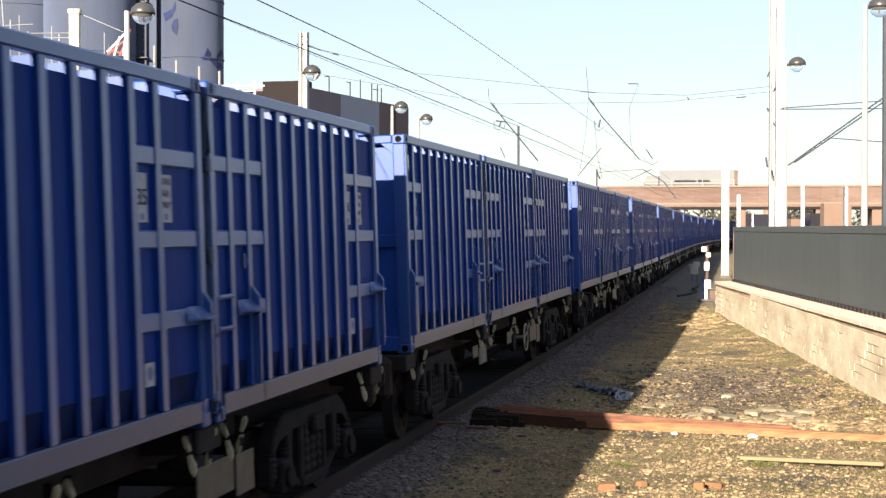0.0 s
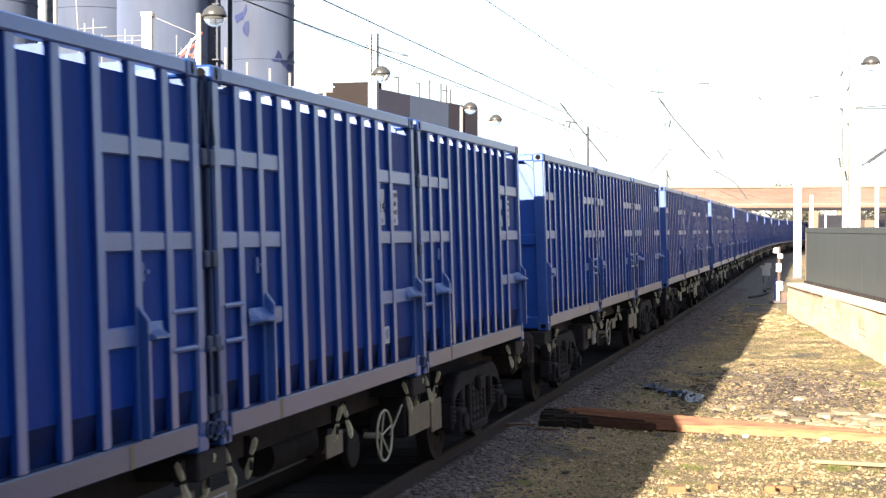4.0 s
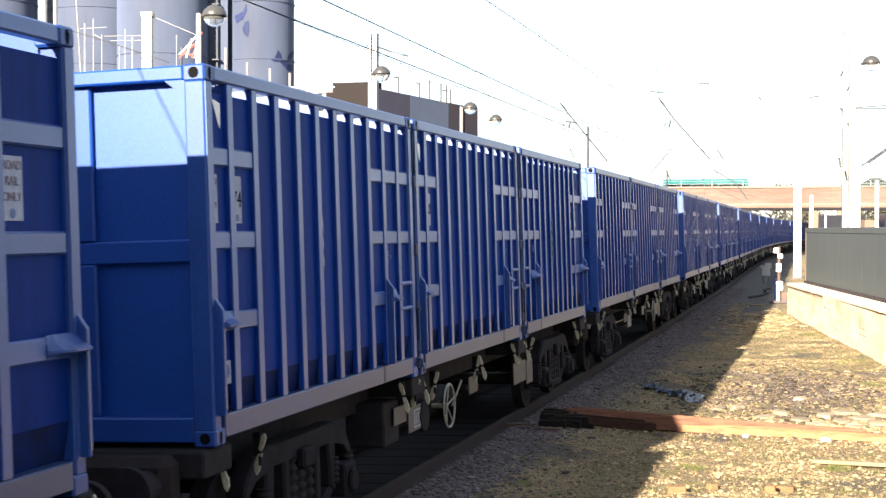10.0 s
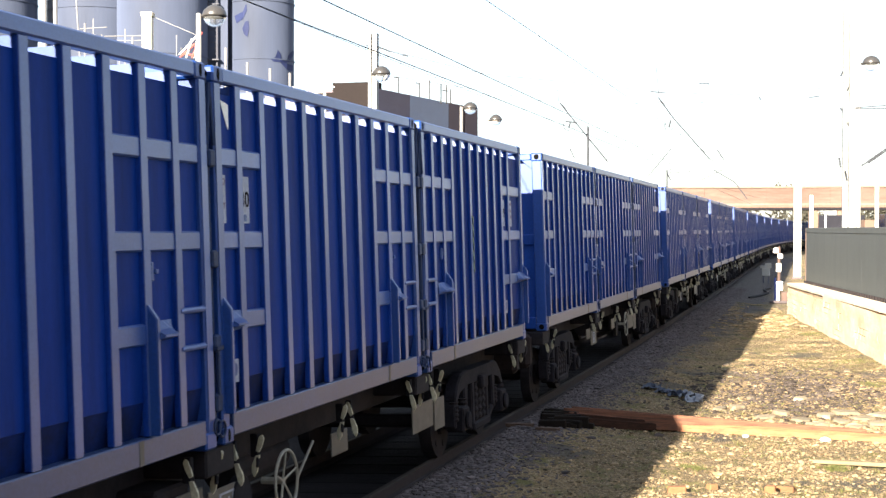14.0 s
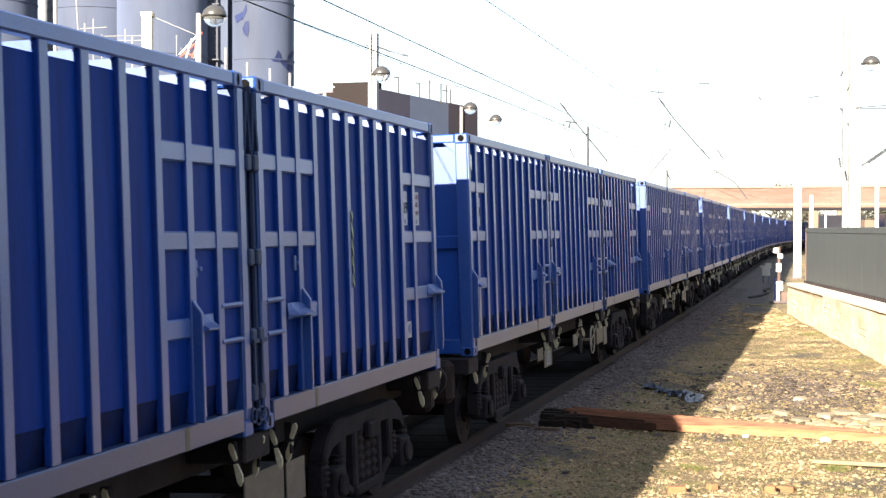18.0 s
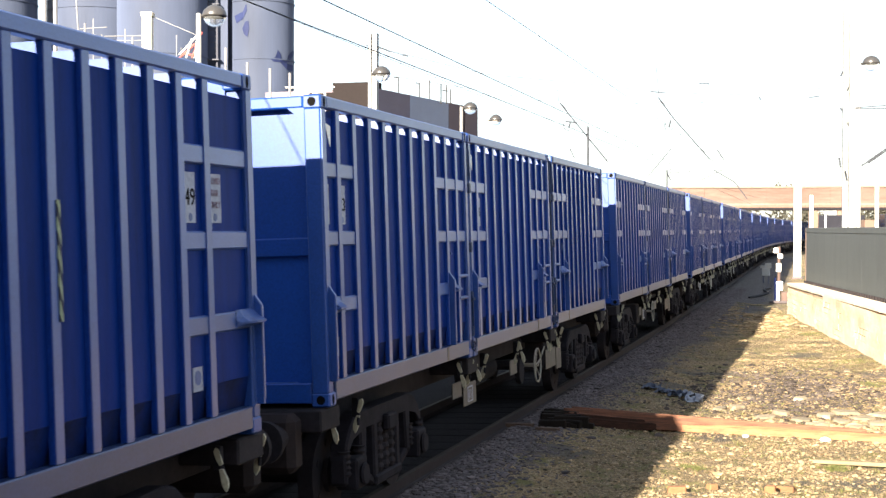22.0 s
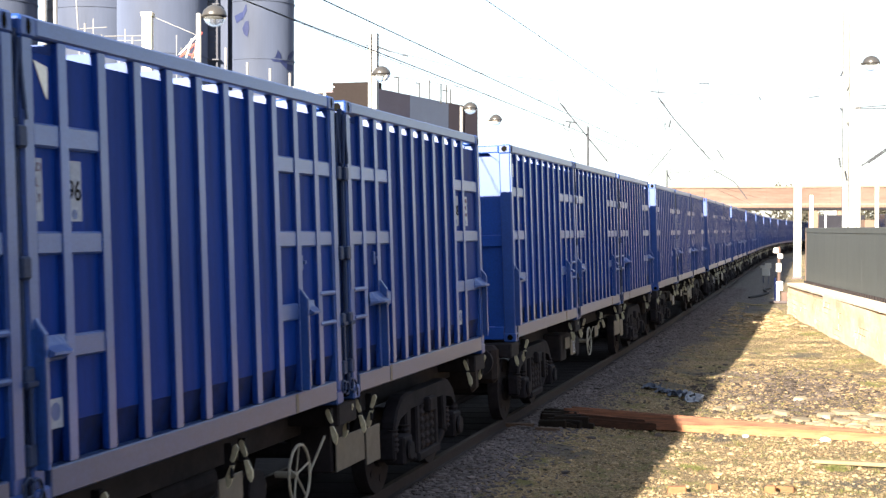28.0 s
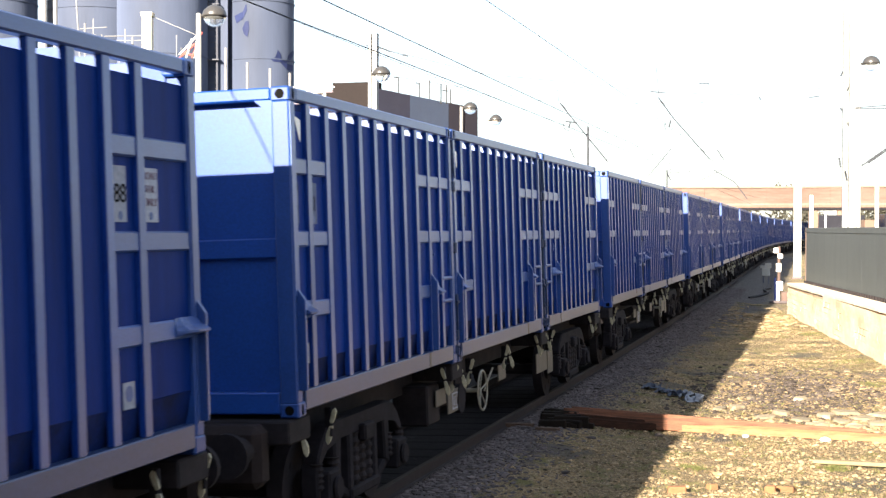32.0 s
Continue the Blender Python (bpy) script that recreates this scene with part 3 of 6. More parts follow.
            tube(bm, (sx * 1.215, y, 2.46), (sx * 1.215, y + dy, 2.04), 0.015, 6)
            part("rod_fork", bm, IRON, rod)
        for z in (0.30, 0.70, 1.27, 1.95):
            bm = bmesh.new()
            box(bm, *sorted((sx * 1.15, sx * 1.235)), y - 0.05, y + 0.045, z - 0.06, z + 0.06)
            part("rod_guide", bm, IRON, rod, bevel=0.012)
        bm = bmesh.new()
        box(bm, *sorted((sx * 1.215, sx * 1.235)), y - 0.016, y + 0.016, 0.32, 0.66)
        box(bm, *sorted((sx * 1.215, sx * 1.25)), y - 0.06, y + 0.05, 0.655, 0.685)
        torus(bm, (1.225, y - 0.045, 0.14), 0.05, 0.010, n=14, k=6)
        torus(bm, (1.225, y + 0.035, 0.12), 0.055, 0.010, n=14, k=6)
        part("rod_handle", bm, IRON, rod, bevel=0.004)
        # a worn strip on the bottom rail
        bm = bmesh.new()
        yp = yy(L - 1.15, L - 1.09)
        box(bm, 1.2185, 1.2225, *yp, 0.05, 0.20)
        part("sill_patch", bm, GREYPLATE, root, "brownish worn strip")
        # small square plate low on the sheet
        bm = bmesh.new()
        ym = yy(ribs[0] + 0.20, ribs[0] + 0.20)[0] if flip else ribs[0] - 0.14
        box(bm, 1.1785, 1.184, ym - 0.075, ym + 0.075, 0.40, 0.56)
        low = part("square_plate", bm, PLATE, root, "small white square plate")
        bm = bmesh.new()
        tube(bm, (1.184, ym, 0.49), (1.186, ym, 0.49), 0.05, 14)
        part("roundel", bm, FADED, low)
    # end walls: posts, middle bar and sheets
    for f in (0, 1):
        def ey(a, b):
            return (a, b) if f == 0 else (L - b, L - a)
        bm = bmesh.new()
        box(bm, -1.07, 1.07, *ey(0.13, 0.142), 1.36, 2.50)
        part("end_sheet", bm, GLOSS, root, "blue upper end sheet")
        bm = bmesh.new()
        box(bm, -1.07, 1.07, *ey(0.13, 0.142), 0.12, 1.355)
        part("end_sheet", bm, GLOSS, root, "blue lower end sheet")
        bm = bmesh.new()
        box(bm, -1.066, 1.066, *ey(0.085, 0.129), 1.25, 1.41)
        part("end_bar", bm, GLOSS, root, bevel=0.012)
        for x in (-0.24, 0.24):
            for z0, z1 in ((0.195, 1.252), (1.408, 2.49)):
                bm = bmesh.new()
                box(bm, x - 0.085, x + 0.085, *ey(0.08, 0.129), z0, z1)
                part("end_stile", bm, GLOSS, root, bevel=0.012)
        for sx in (-1, 1):
            bm = bmesh.new()
            prism(bm, [(sx * 1.07, 2.485), (sx * 0.92, 2.485), (sx * 1.07, 2.36)], "y", *ey(0.015, 0.033))
            part("gusset", bm, GLOSS, root, "triangular corner gusset")
            bm = bmesh.new()
            prism(bm, [(sx * 1.07, 0.2), (sx * 0.93, 0.2), (sx * 1.07, 0.34)], "y", *ey(0.03, 0.06))
            part("gusset", bm, GLOSS, root, "triangular corner gusset")
    return root


SEEN = {(-3, 1): "35", (-3, 2): "01", (-2, 0): "12", (-2, 1): "14", (-2, 2): "94", (-1, 0): "74", (-1, 1): "30", (-1, 2): "49", (0, 0): "23", (0, 1): "96", (0, 2): "88"}


def plates(root, number, flip):
    """The container's number plate and its notice, on the side sheet at the plate end."""
    r0, r1 = RIBS[flip][0], RIBS[flip][1]
    ys = [L - r1 + 0.175, L - r0 + 0.17] if flip else [r0 + 0.135, 0.13]
    for y, kind in zip(ys, ("number", "notice")):
        bm = bmesh.new()
        half = 0.085 if kind == "number" else 0.105
        box(bm, 1.1785, 1.184, y - half, y + half, 1.515, 1.85)
        label = "dirty plate with worn print" if not number else "white plate with black number" if kind == "number" else "white notice plate with faded print"
        pl = part(kind + "_plate", bm, PLATE if number else DULLPLATE, root, label)
        face = Matrix.Translation((1.186, y, 0)) @ Matrix(((0, 0, 1, 0), (1, 0, 0, 0), (0, 1, 0, 0), (0, 0, 0, 1)))
        if kind == "number":
            if number:
                words("number", number, 0.16, face @ pose(0, 1.68, 0), BLACK, pl)
            else:
                bm = bmesh.new()
                for k in (-0.05, -0.015, 0.03):
                    box(bm, 1.185, 1.187, y + k - 0.009, y + k + 0.009, 1.62, 1.74)
                part("number_bar", bm, DULLPRINT, pl)
            bm = bmesh.new()
            tube(bm, (1.185, y, 1.553), (1.187, y, 1.553), 0.028, 12)
            part("roundel", bm, FADED, pl)
        else:
            for k, w in enumerate(("ROAD", "RAIL", "ONLY")):
                words("word", w, 0.068, face @ pose(0, 1.80 - 0.082 * k, 0), REDPRINT if number else DULLPRINT, pl)
            bm = bmesh.new()
            tube(bm, (1.185, y, 1.553), (1.187, y, 1.553), 0.026, 12)
            part("roundel", bm, FADED, pl)
    return root


# ---------------------------------------------------------------- wagons
def container_wagon(turned):
    """A bogie flat wagon with a spine. Its y runs from the front of its first container; rails lie at z = 0."""
    root = thing("container_wagon", label="black grimy bogie flat wagon carrying three blue containers", category="railway wagon", group="wagons of the train")
    total = WAGON

    def at(y):
        return total - y if turned else y
    bm = bmesh.new()
    box(bm, -0.38, 0.38, -0.25, total + 0.25, 0.72, 1.06)
    part("spine", bm, GRIME, root, bevel=0.02)
    for sx in (-1, 1):
        bm = bmesh.new()
        box(bm, *sorted((sx * 0.60, sx * 0.72)), -0.2, total + 0.2, 0.84, 1.10)
        part("side_sill", bm, GRIME, root, bevel=0.01)
    for y in (0.12, 5.15, 10.3, total - 0.12):
        bm = bmesh.new()
        box(bm, -1.18, 1.18, y - 0.24, y + 0.24, 0.95, 1.138)
        part("cross_beam", bm, GRIME, root, bevel=0.015)
    for y0, s in ((-0.30, -1), (total + 0.30, 1)):
        bm = bmesh.new()
        box(bm, -1.02, 1.02, y0 - 0.06, y0 + 0.20, 0.64, 1.125)
        part("headstock", bm, BEAM, root, "dark brown rounded end beam", bevel=0.06)
        for x in (-0.87, 0.87):
            bm = bmesh.new()
            tube(bm, (x, y0, 0.94), (x, y0 + s * 0.28, 0.94), 0.11, 14)
            tube(bm, (x, y0 + s * 0.28, 0.94), (x, y0 + s * 0.34, 0.94), 0.17, 20)
            part("buffer", bm, GRIME, root, "round steel buffer")
        bm = bmesh.new()
        tube(bm, (0, y0, 0.85), (0, y0 + s * 0.40, 0.85), 0.06, 10)
        part("coupling", bm, GRIME, root)
    # bogies
    for yb in (2.08, total - 2.08):
        bm = bmesh.new()
        box(bm, -0.9, 0.9, yb - 0.2, yb + 0.2, 0.50, 0.72)
        bogie = part("bogie", bm, GRIME, root, "cast steel bogie", bevel=0.015)
        for sx in (-1, 1):
            x0, x1 = sorted((sx * 0.90, sx * 1.06))
            bm = bmesh.new()
            # arched top chord, horns round the axleboxes, columns and spring seat
            prism(bm, [(yb - 1.22, 0.58), (yb - 1.22, 0.70), (yb - 1.10, 0.84), (yb - 0.94, 0.94), (yb - 0.80, 0.97), (yb - 0.40, 0.96), (yb + 0.40, 0.96), (yb + 0.80, 0.97), (yb + 0.94, 0.94),
                       (yb + 1.10, 0.84), (yb + 1.22, 0.70), (yb + 1.22, 0.58), (yb + 1.02, 0.76), (yb + 0.66, 0.80), (yb - 0.66, 0.80), (yb - 1.02, 0.76)], "x", x0, x1)
            for u in (-1, 1):
                prism(bm, [(yb + u * 1.17, 0.72), (yb + u * 1.27, 0.60), (yb + u * 1.26, 0.36), (yb + u * 1.18, 0.34)], "x", x0, x1)
                prism(bm, [(yb + u * 0.80, 0.82), (yb + u * 0.62, 0.82), (yb + u * 0.66, 0.42), (yb + u * 0.80, 0.36)], "x", x0, x1)
                prism(bm, [(yb + u * 0.42, 0.82), (yb + u * 0.30, 0.82), (yb + u * 0.30, 0.30), (yb + u * 0.42, 0.30)], "x", x0, x1)
                prism(bm, [(yb + u * 0.70, 0.44), (yb + u * 0.40, 0.31), (yb + u * 0.40, 0.22), (yb + u * 0.76, 0.36)], "x", x0 + 0.01, x1 - 0.01)
            prism(bm, [(yb - 0.42, 0.22), (yb + 0.42, 0.22), (yb + 0.42, 0.32), (yb - 0.42, 0.32)], "x", x0 - 0.02, x1 + 0.02)
            part("side_frame", bm, CAST, bogie, "grey cast side frame with openings", bevel=0.02)
            if sx < 0:
                continue
            for d in (-0.19, 0.0, 0.19):
                bm = bmesh.new()
                lathe(bm, [(0.06 + 0.018 * (k % 2), 0.325 + 0.0425 * k) for k in range(12)], 10, (1.0, yb + d, 0))
                part("coil_spring", bm, GRIME, bogie)
            bm = bmesh.new()
            box(bm, 1.05, 1.13, yb - 0.14, yb + 0.14, 0.70, 0.86)
            part("bolster_end", bm, CAST, bogie, bevel=0.02)
        for ya in (yb - 1.0, yb + 1.0):
            bm = bmesh.new()
            for sx in (-1, 1):
                a, b = (-0.80, -0.66) if sx < 0 else (0.66, 0.80)
                tube(bm, (a, 0, 0), (b, 0, 0), 0.42, 32)
                tube(bm, (sx * 0.80, 0, 0), (sx * 0.84, 0, 0), 0.16, 16)
                for k in range(6):
                    c, q = math.cos(k * 1.047), math.sin(k * 1.047)
                    tube(bm, (sx * 0.80, 0.29 * c, 0.29 * q), (sx * 0.808, 0.29 * c, 0.29 * q), 0.04, 8)
            tube(bm, (-0.66, 0, 0), (0.66, 0, 0), 0.08, 12)
            ws = part("wheelset", bm, GRIME, bogie, "steel wheels on their axle", smooth=False)
            ws.matrix_basis = pose(0, ya, 0.42)
            for sx in (-1, 1):
                bm = bmesh.new()
                box(bm, *sorted((sx * 0.92, sx * 1.13)), ya - 0.15, ya + 0.15, 0.30, 0.58)
                tube(bm, (sx * 1.13, ya, 0.43), (sx * 1.17, ya, 0.43), 0.11, 14)
                part("axlebox", bm, CAST, bogie, bevel=0.02)
                for d in (-0.2, 0.2) if sx > 0 else ():
                    bm = bmesh.new()
                    lathe(bm, [(0.045 + 0.016 * (k % 2), 0.43 + 0.025 * k) for k in range(10)], 10, (1.03, ya + d, 0))
                    part("spring", bm, GRIME, bogie)
    # twistlock levers in pairs at each container end: a dull upper leaf and a cream lower one that splays
    made = {}
    for y, e in ((0.29, 1), (1.0, -1), (4.77, 1), (5.19, -1), (5.53, 1), (5.94, -1), (7.87, -1), (8.12, 1), (10.0, 1), (10.44, -1), (10.78, 1), (11.12, -1), (14.82, 1), (15.54, -1)):
        if e not in made:
            bm = bmesh.new()
            box(bm, 1.08, 1.14, -0.028, 0.028, 0.95, 1.12)
            tube(bm, (1.13, 0, 1.0), (1.145, e * 0.05, 0.88), 0.016, 6)
            arm = part("twistlock_lever", bm, CAST, root, "dark lever arm", bevel=0.006)
            bm = bmesh.new()
            prism(bm, [(1.14 + e * u, z) for u, z in ((-0.052, 1.085), (-0.036, 1.115), (-0.012, 1.10), (0.014, 1.00), (-0.008, 0.985), (-0.034, 1.03))], "y", -0.034, -0.012)
            prism(bm, [(1.14 + e * u, z) for u, z in ((-0.014, 0.965), (0.016, 0.965), (0.050, 0.89), (0.052, 0.84), (0.034, 0.805), (0.010, 0.84), (-0.002, 0.90))], "y", -0.034, -0.012)
            part("lever_leaf", bm, CREAM, arm, "cream-painted splayed leaf", bevel=0.002)
            made[e] = arm
            arm.matrix_basis = pose(0, y, 0)
        else:
            arm = again(made[e], root, y=y)
            for leaf in made[e].children:
                again(leaf, arm)
    # hanging plates under the joints, the first with a stencilled frame
    for y0, y1, z0, z1, marked in ((5.25, 5.87, 0.54, 0.80, True), (7.85, 8.28, 0.66, 0.86, False), (10.38, 11.18, 0.51, 0.80, False), (11.24, 11.66, 0.44, 0.78, False), (4.74, 5.16, 0.68, 0.86, False)):
        bm = bmesh.new()
        box(bm, 1.02, 1.035, y0, y1, z0, z1)
        pl = part("hanging_plate", bm, GREYPLATE, root, "grey plate under the side", bevel=0.005)
        if marked:
            y = (y0 + y1) / 2
            bm = bmesh.new()
            for q in ((-0.13, 0.13, 0.745, 0.76), (-0.13, 0.13, 0.575, 0.59), (-0.13, -0.10, 0.59, 0.745), (0.10, 0.13, 0.59, 0.745), (-0.06, -0.035, 0.61, 0.72), (0.02, 0.045, 0.61, 0.72)):
                box(bm, 1.036, 1.039, y + q[0], y + q[1], q[2], q[3])
            part("stencil", bm, PLATE, pl)
    bm = bmesh.new()
    ya, yb2 = sorted((at(L - 0.5), at(L + 0.0)))
    box(bm, 0.6, 1.0, ya, yb2, 0.50, 0.93)
    part("valve_box", bm, GRIME, root, bevel=0.02)
    bm = bmesh.new()
    tube(bm, (0.5, at(L + 1.7), 0.72), (0.5, at(L + 2.8), 0.72), 0.17, 16)
    part("air_reservoir", bm, GRIME, root)
    # brake wheel with its round gear case and handle
    yw = 9.15 if turned else 6.45
    bm = bmesh.new()
    torus(bm, (1.15, yw, 0.69), 0.235, 0.0125)
    for k in range(5):
        a = k * 2 * math.pi / 5 + 0.3
        tube(bm, (1.12, yw, 0.69), (1.15, yw + 0.235 * math.cos(a), 0.69 + 0.235 * math.sin(a)), 0.009, 6)
    tube(bm, (0.95, yw, 0.69), (1.13, yw, 0.69), 0.028, 10)
    part("brake_wheel", bm, GREYPALE, root, "cream spoked handbrake wheel")
    bm = bmesh.new()
    tube(bm, (0.98, yw - 0.62, 0.66), (1.05, yw - 0.62, 0.66), 0.175, 20)
    part("brake_gear_case", bm, CAST, root, bevel=0.01)
    bm = bmesh.new()
    tube(bm, (1.05, yw + 0.50, 0.63), (1.12, yw + 0.70, 0.90), 0.012, 6)
    part("brake_handle", bm, GREYPALE, root)
    return root


wagons = {False: container_wagon(False), True: container_wagon(True)}
kinds = {False: waste_container(False), True: waste_container(True)}
FIRST, LAST = -3, 12


def flipped(k, c):
    """Whether the plate end of container c on wagon k is the far one."""
    return c == 2 or (c == 1 and k in (-3, -2, 2, 4, 5, 8, 9))


def station(k, c):
    """How far container c stands from the front of wagon k."""
    return (0.0, 5.23 if flipped(k, 1) else 5.13 if k == -1 else 5.075, 10.37)[c]


train, loads = {}, {}
used = set()
for k in range(FIRST, LAST + 1):
    m = chord(TRAVEL[0] + front(k), 3 * L)
    turned = k % 2 == 0
    train[k] = wagons[turned] if k <= FIRST + 1 else copy_thing(wagons[turned], m)
    for c in range(3):
        flip = flipped(k, c)
        b = kinds[flip]
        if flip in used:
            b = copy_thing(b, m)
            loads[k, c] = b, flip
        else:
            loads[k, c] = None, flip
            used.add(flip)
for (k, c), (b, flip) in loads.items():
    if b is None:
        b = kinds[flip]
        loads[k, c] = b, flip
# one container has lost its small square plate
bare = loads[-2, 2][0]
for ob in [o for o in bare.children_recursive if o.name.split(".")[0] == "square_plate" or o.parent.name.split(".")[0] == "square_plate"]:
    bpy.data.objects.remove(ob)
for (k, c), (b, flip) in loads.items():
    n = SEEN.get((k, c))
    tagged(b, f"dark blue ribbed steel waste container numbered {n}, with pale ribs" if n else "dark blue ribbed steel open-top waste container with pale ribs")
    if k <= 4:
        plates(b, n, flip)


def striped_tape(root, x0, y0, top, length):
    """A striped tape stuck on a rib of the side."""
    bm = bmesh.new()
    rows = []
    for i in range(15):
        z = top - length * i / 14
        dy = 0.002 * math.sin(i * 1.7)
        w = 0.017 + 0.001 * math.sin(i * 2.3)
        rows.append([bm.verts.new((x, y0 + dy + u * w, z)) for x, u in ((x0, -1), (x0, 1), (x0 + 0.008, 1), (x0 + 0.008, -1))])
    for a, b in zip(rows, rows[1:]):
        for j in range(4):
            bm.faces.new((a[j], a[(j + 1) % 4], b[(j + 1) % 4], b[j]))
    bm.faces.new(rows[0]), bm.faces.new(rows[-1][::-1])
    part("striped_tape", bm, STRIP, root, "pale green and black striped tape")


striped_tape(loads[-1, 2][0], 1.214, L - RIBS[True][5] + 0.045, 1.63, 0.66)
striped_tape(loads[-1, 0][0], 1.200, RIBS[False][4] + 0.060, 1.60, 0.47)


# ---------------------------------------------------------------- platform ramp, wall and fence
def spot(a, d):
    """The ground point seen a across and d metres deep in the held view."""
    p = radians(14.41)
    return d * (a * math.cos(p) - math.sin(p)), d * (a * math.sin(p) + math.cos(p))


WALL_A, WALL_B = Vector((-1.13, 51.6, 0)), Vector((4.18, 9.7, 0))
wall_way = (WALL_B - WALL_A).normalized()
wall_len = (WALL_B - WALL_A).length
WALL_M = Matrix.Translation(WALL_A) @ Matrix((( wall_way.x, -wall_way.y, 0, 0), (wall_way.y, wall_way.x, 0, 0), (0, 0, 1, 0), (0, 0, 0, 1)))
# in the wall's space x runs along it towards the camera, y points away from the track


def ramp_z(x):
    return 1.055 + 0.0071 * x


wall = thing("wall_platform", label="pale limewashed stone retaining wall of a platform ramp", category="wall", kind="structure")
wall.matrix_basis = WALL_M
bm = bmesh.new()
v = [bm.verts.new(c) for c in ((0, 0.03, -0.3), (wall_len, 0.03, -0.3), (wall_len, 0.03, ramp_z(wall_len) - 0.1), (0, 0.03, ramp_z(0) - 0.1),
                               (0, 0.45, -0.3), (wall_len, 0.45, -0.3), (wall_len, 0.45, ramp_z(wall_len) - 0.1), (0, 0.45, ramp_z(0) - 0.1))]
for q in ((0, 1, 2, 3), (4, 7, 6, 5), (0, 4, 5, 1), (2, 6, 7, 3), (0, 3, 7, 4), (1, 5, 6, 2)):
    bm.faces.new([v[i] for i in q])
part("wall_core", bm, MORTAR, wall)
bm = bmesh.new()
n = 36
for i in range(n):
    x0, x1 = i * wall_len / n, (i + 1) * wall_len / n - 0.012
    d = random.uniform(-0.012, 0.012)
    vv = [bm.verts.new(c) for c in ((x0, -0.025 + d * 0.5, ramp_z(x0) - 0.1), (x1, -0.025 + d * 0.5, ramp_z(x1) - 0.1), (x1, -0.025 + d * 0.5, ramp_z(x1)), (x0, -0.025 + d * 0.5, ramp_z(x0)),
                                    (x0, 0.6, ramp_z(x0) - 0.1), (x1, 0.6, ramp_z(x1) - 0.1), (x1, 0.6, ramp_z(x1)), (x0, 0.6, ramp_z(x0)))]
    for q in ((0, 1, 2, 3), (4, 7, 6, 5), (0, 4, 5, 1), (2, 6, 7, 3), (0, 3, 7, 4), (1, 5, 6, 2)):
        bm.faces.new([vv[j] for j in q])
part("coping", bm, COPING, wall, "weathered pale stone coping", bevel=0.01)
platform = thing("platform", label="tarmac platform ramp behind the wall", category="platform", kind="structure")
platform.matrix_basis = WALL_M
bm = bmesh.new()
v = [bm.verts.new(c) for c in ((0, 0.46, -0.3), (wall_len, 0.46, -0.3), (wall_len, 0.46, ramp_z(wall_len) - 0.02), (0, 0.46, ramp_z(0) - 0.02),
                               (0, 9, -0.3), (wall_len, 9, -0.3), (wall_len, 9, ramp_z(wall_len) - 0.02), (0, 9, ramp_z(0) - 0.02))]
for q in ((0, 1, 2, 3), (4, 7, 6, 5), (0, 4, 5, 1), (2, 6, 7, 3), (0, 3, 7, 4), (1, 5, 6, 2)):
    bm.faces.new([v[i] for i in q])
part("surface", bm, TARMAC, platform)

FENCE_TOP = 2.93
fence = thing("fence", label="tall dark grey sheet fence along the platform ramp", category="fence", kind="structure")
fence.matrix_basis = WALL_M
PANEL = 2.4
for i in range(17):
    x0, x1 = 0.15 + i * PANEL, 0.15 + (i + 1) * PANEL - 0.004
    bm = bmesh.new()
    zb = ramp_z((x0 + x1) / 2) + 0.07
    vs = []
    k = 16
    for j in range(k + 1):
        x = x0 + (x1 - x0) * j / k
        dy = 0.0 if j % 8 else 0.0015
        vs.append((bm.verts.new((x, 0.60 + dy, ramp_z(x) + 0.06)), bm.verts.new((x, 0.60 + dy, FENCE_TOP - 0.16))))
    for a, b in zip(vs, vs[1:]):
        bm.faces.new((a[0], b[0], b[1], a[1]))
    ext = bmesh.ops.extrude_face_region(bm, geom=list(bm.faces))
    bmesh.ops.translate(bm, verts=[g for g in ext["geom"] if isinstance(g, bmesh.types.BMVert)], vec=(0, 0.01, 0))
    part("panel", bm, FENCE, fence)
    bm = bmesh.new()
    box(bm, x0, x1 + 0.02, 0.585, 0.64, FENCE_TOP - 0.165, FENCE_TOP)
    part("top_board", bm, FENCE, fence, bevel=0.008)
    bm = bmesh.new()
    for j in range(6):
        x = x0 + 0.2 + 0.4 * j
        box(bm, x - 0.11, x + 0.11, 0.52, 0.66, ramp_z(x) - 0.01, ramp_z(x) + 0.085)
    part("foot_blocks", bm, RUST, fence)
    bm = bmesh.new()
    box(bm, x0 - 0.03, x0 + 0.05, 0.66, 0.74, ramp_z(x0) - 0.03, FENCE_TOP - 0.02)
    part("post", bm, FENCE, fence, bevel=0.006)
bm = bmesh.new()
box(bm, 0.09, 0.145, 0.58, 0.66, ramp_z(0) - 0.02, FENCE_TOP)
part("end_post", bm, GIRDER, fence, "rust-red end post")


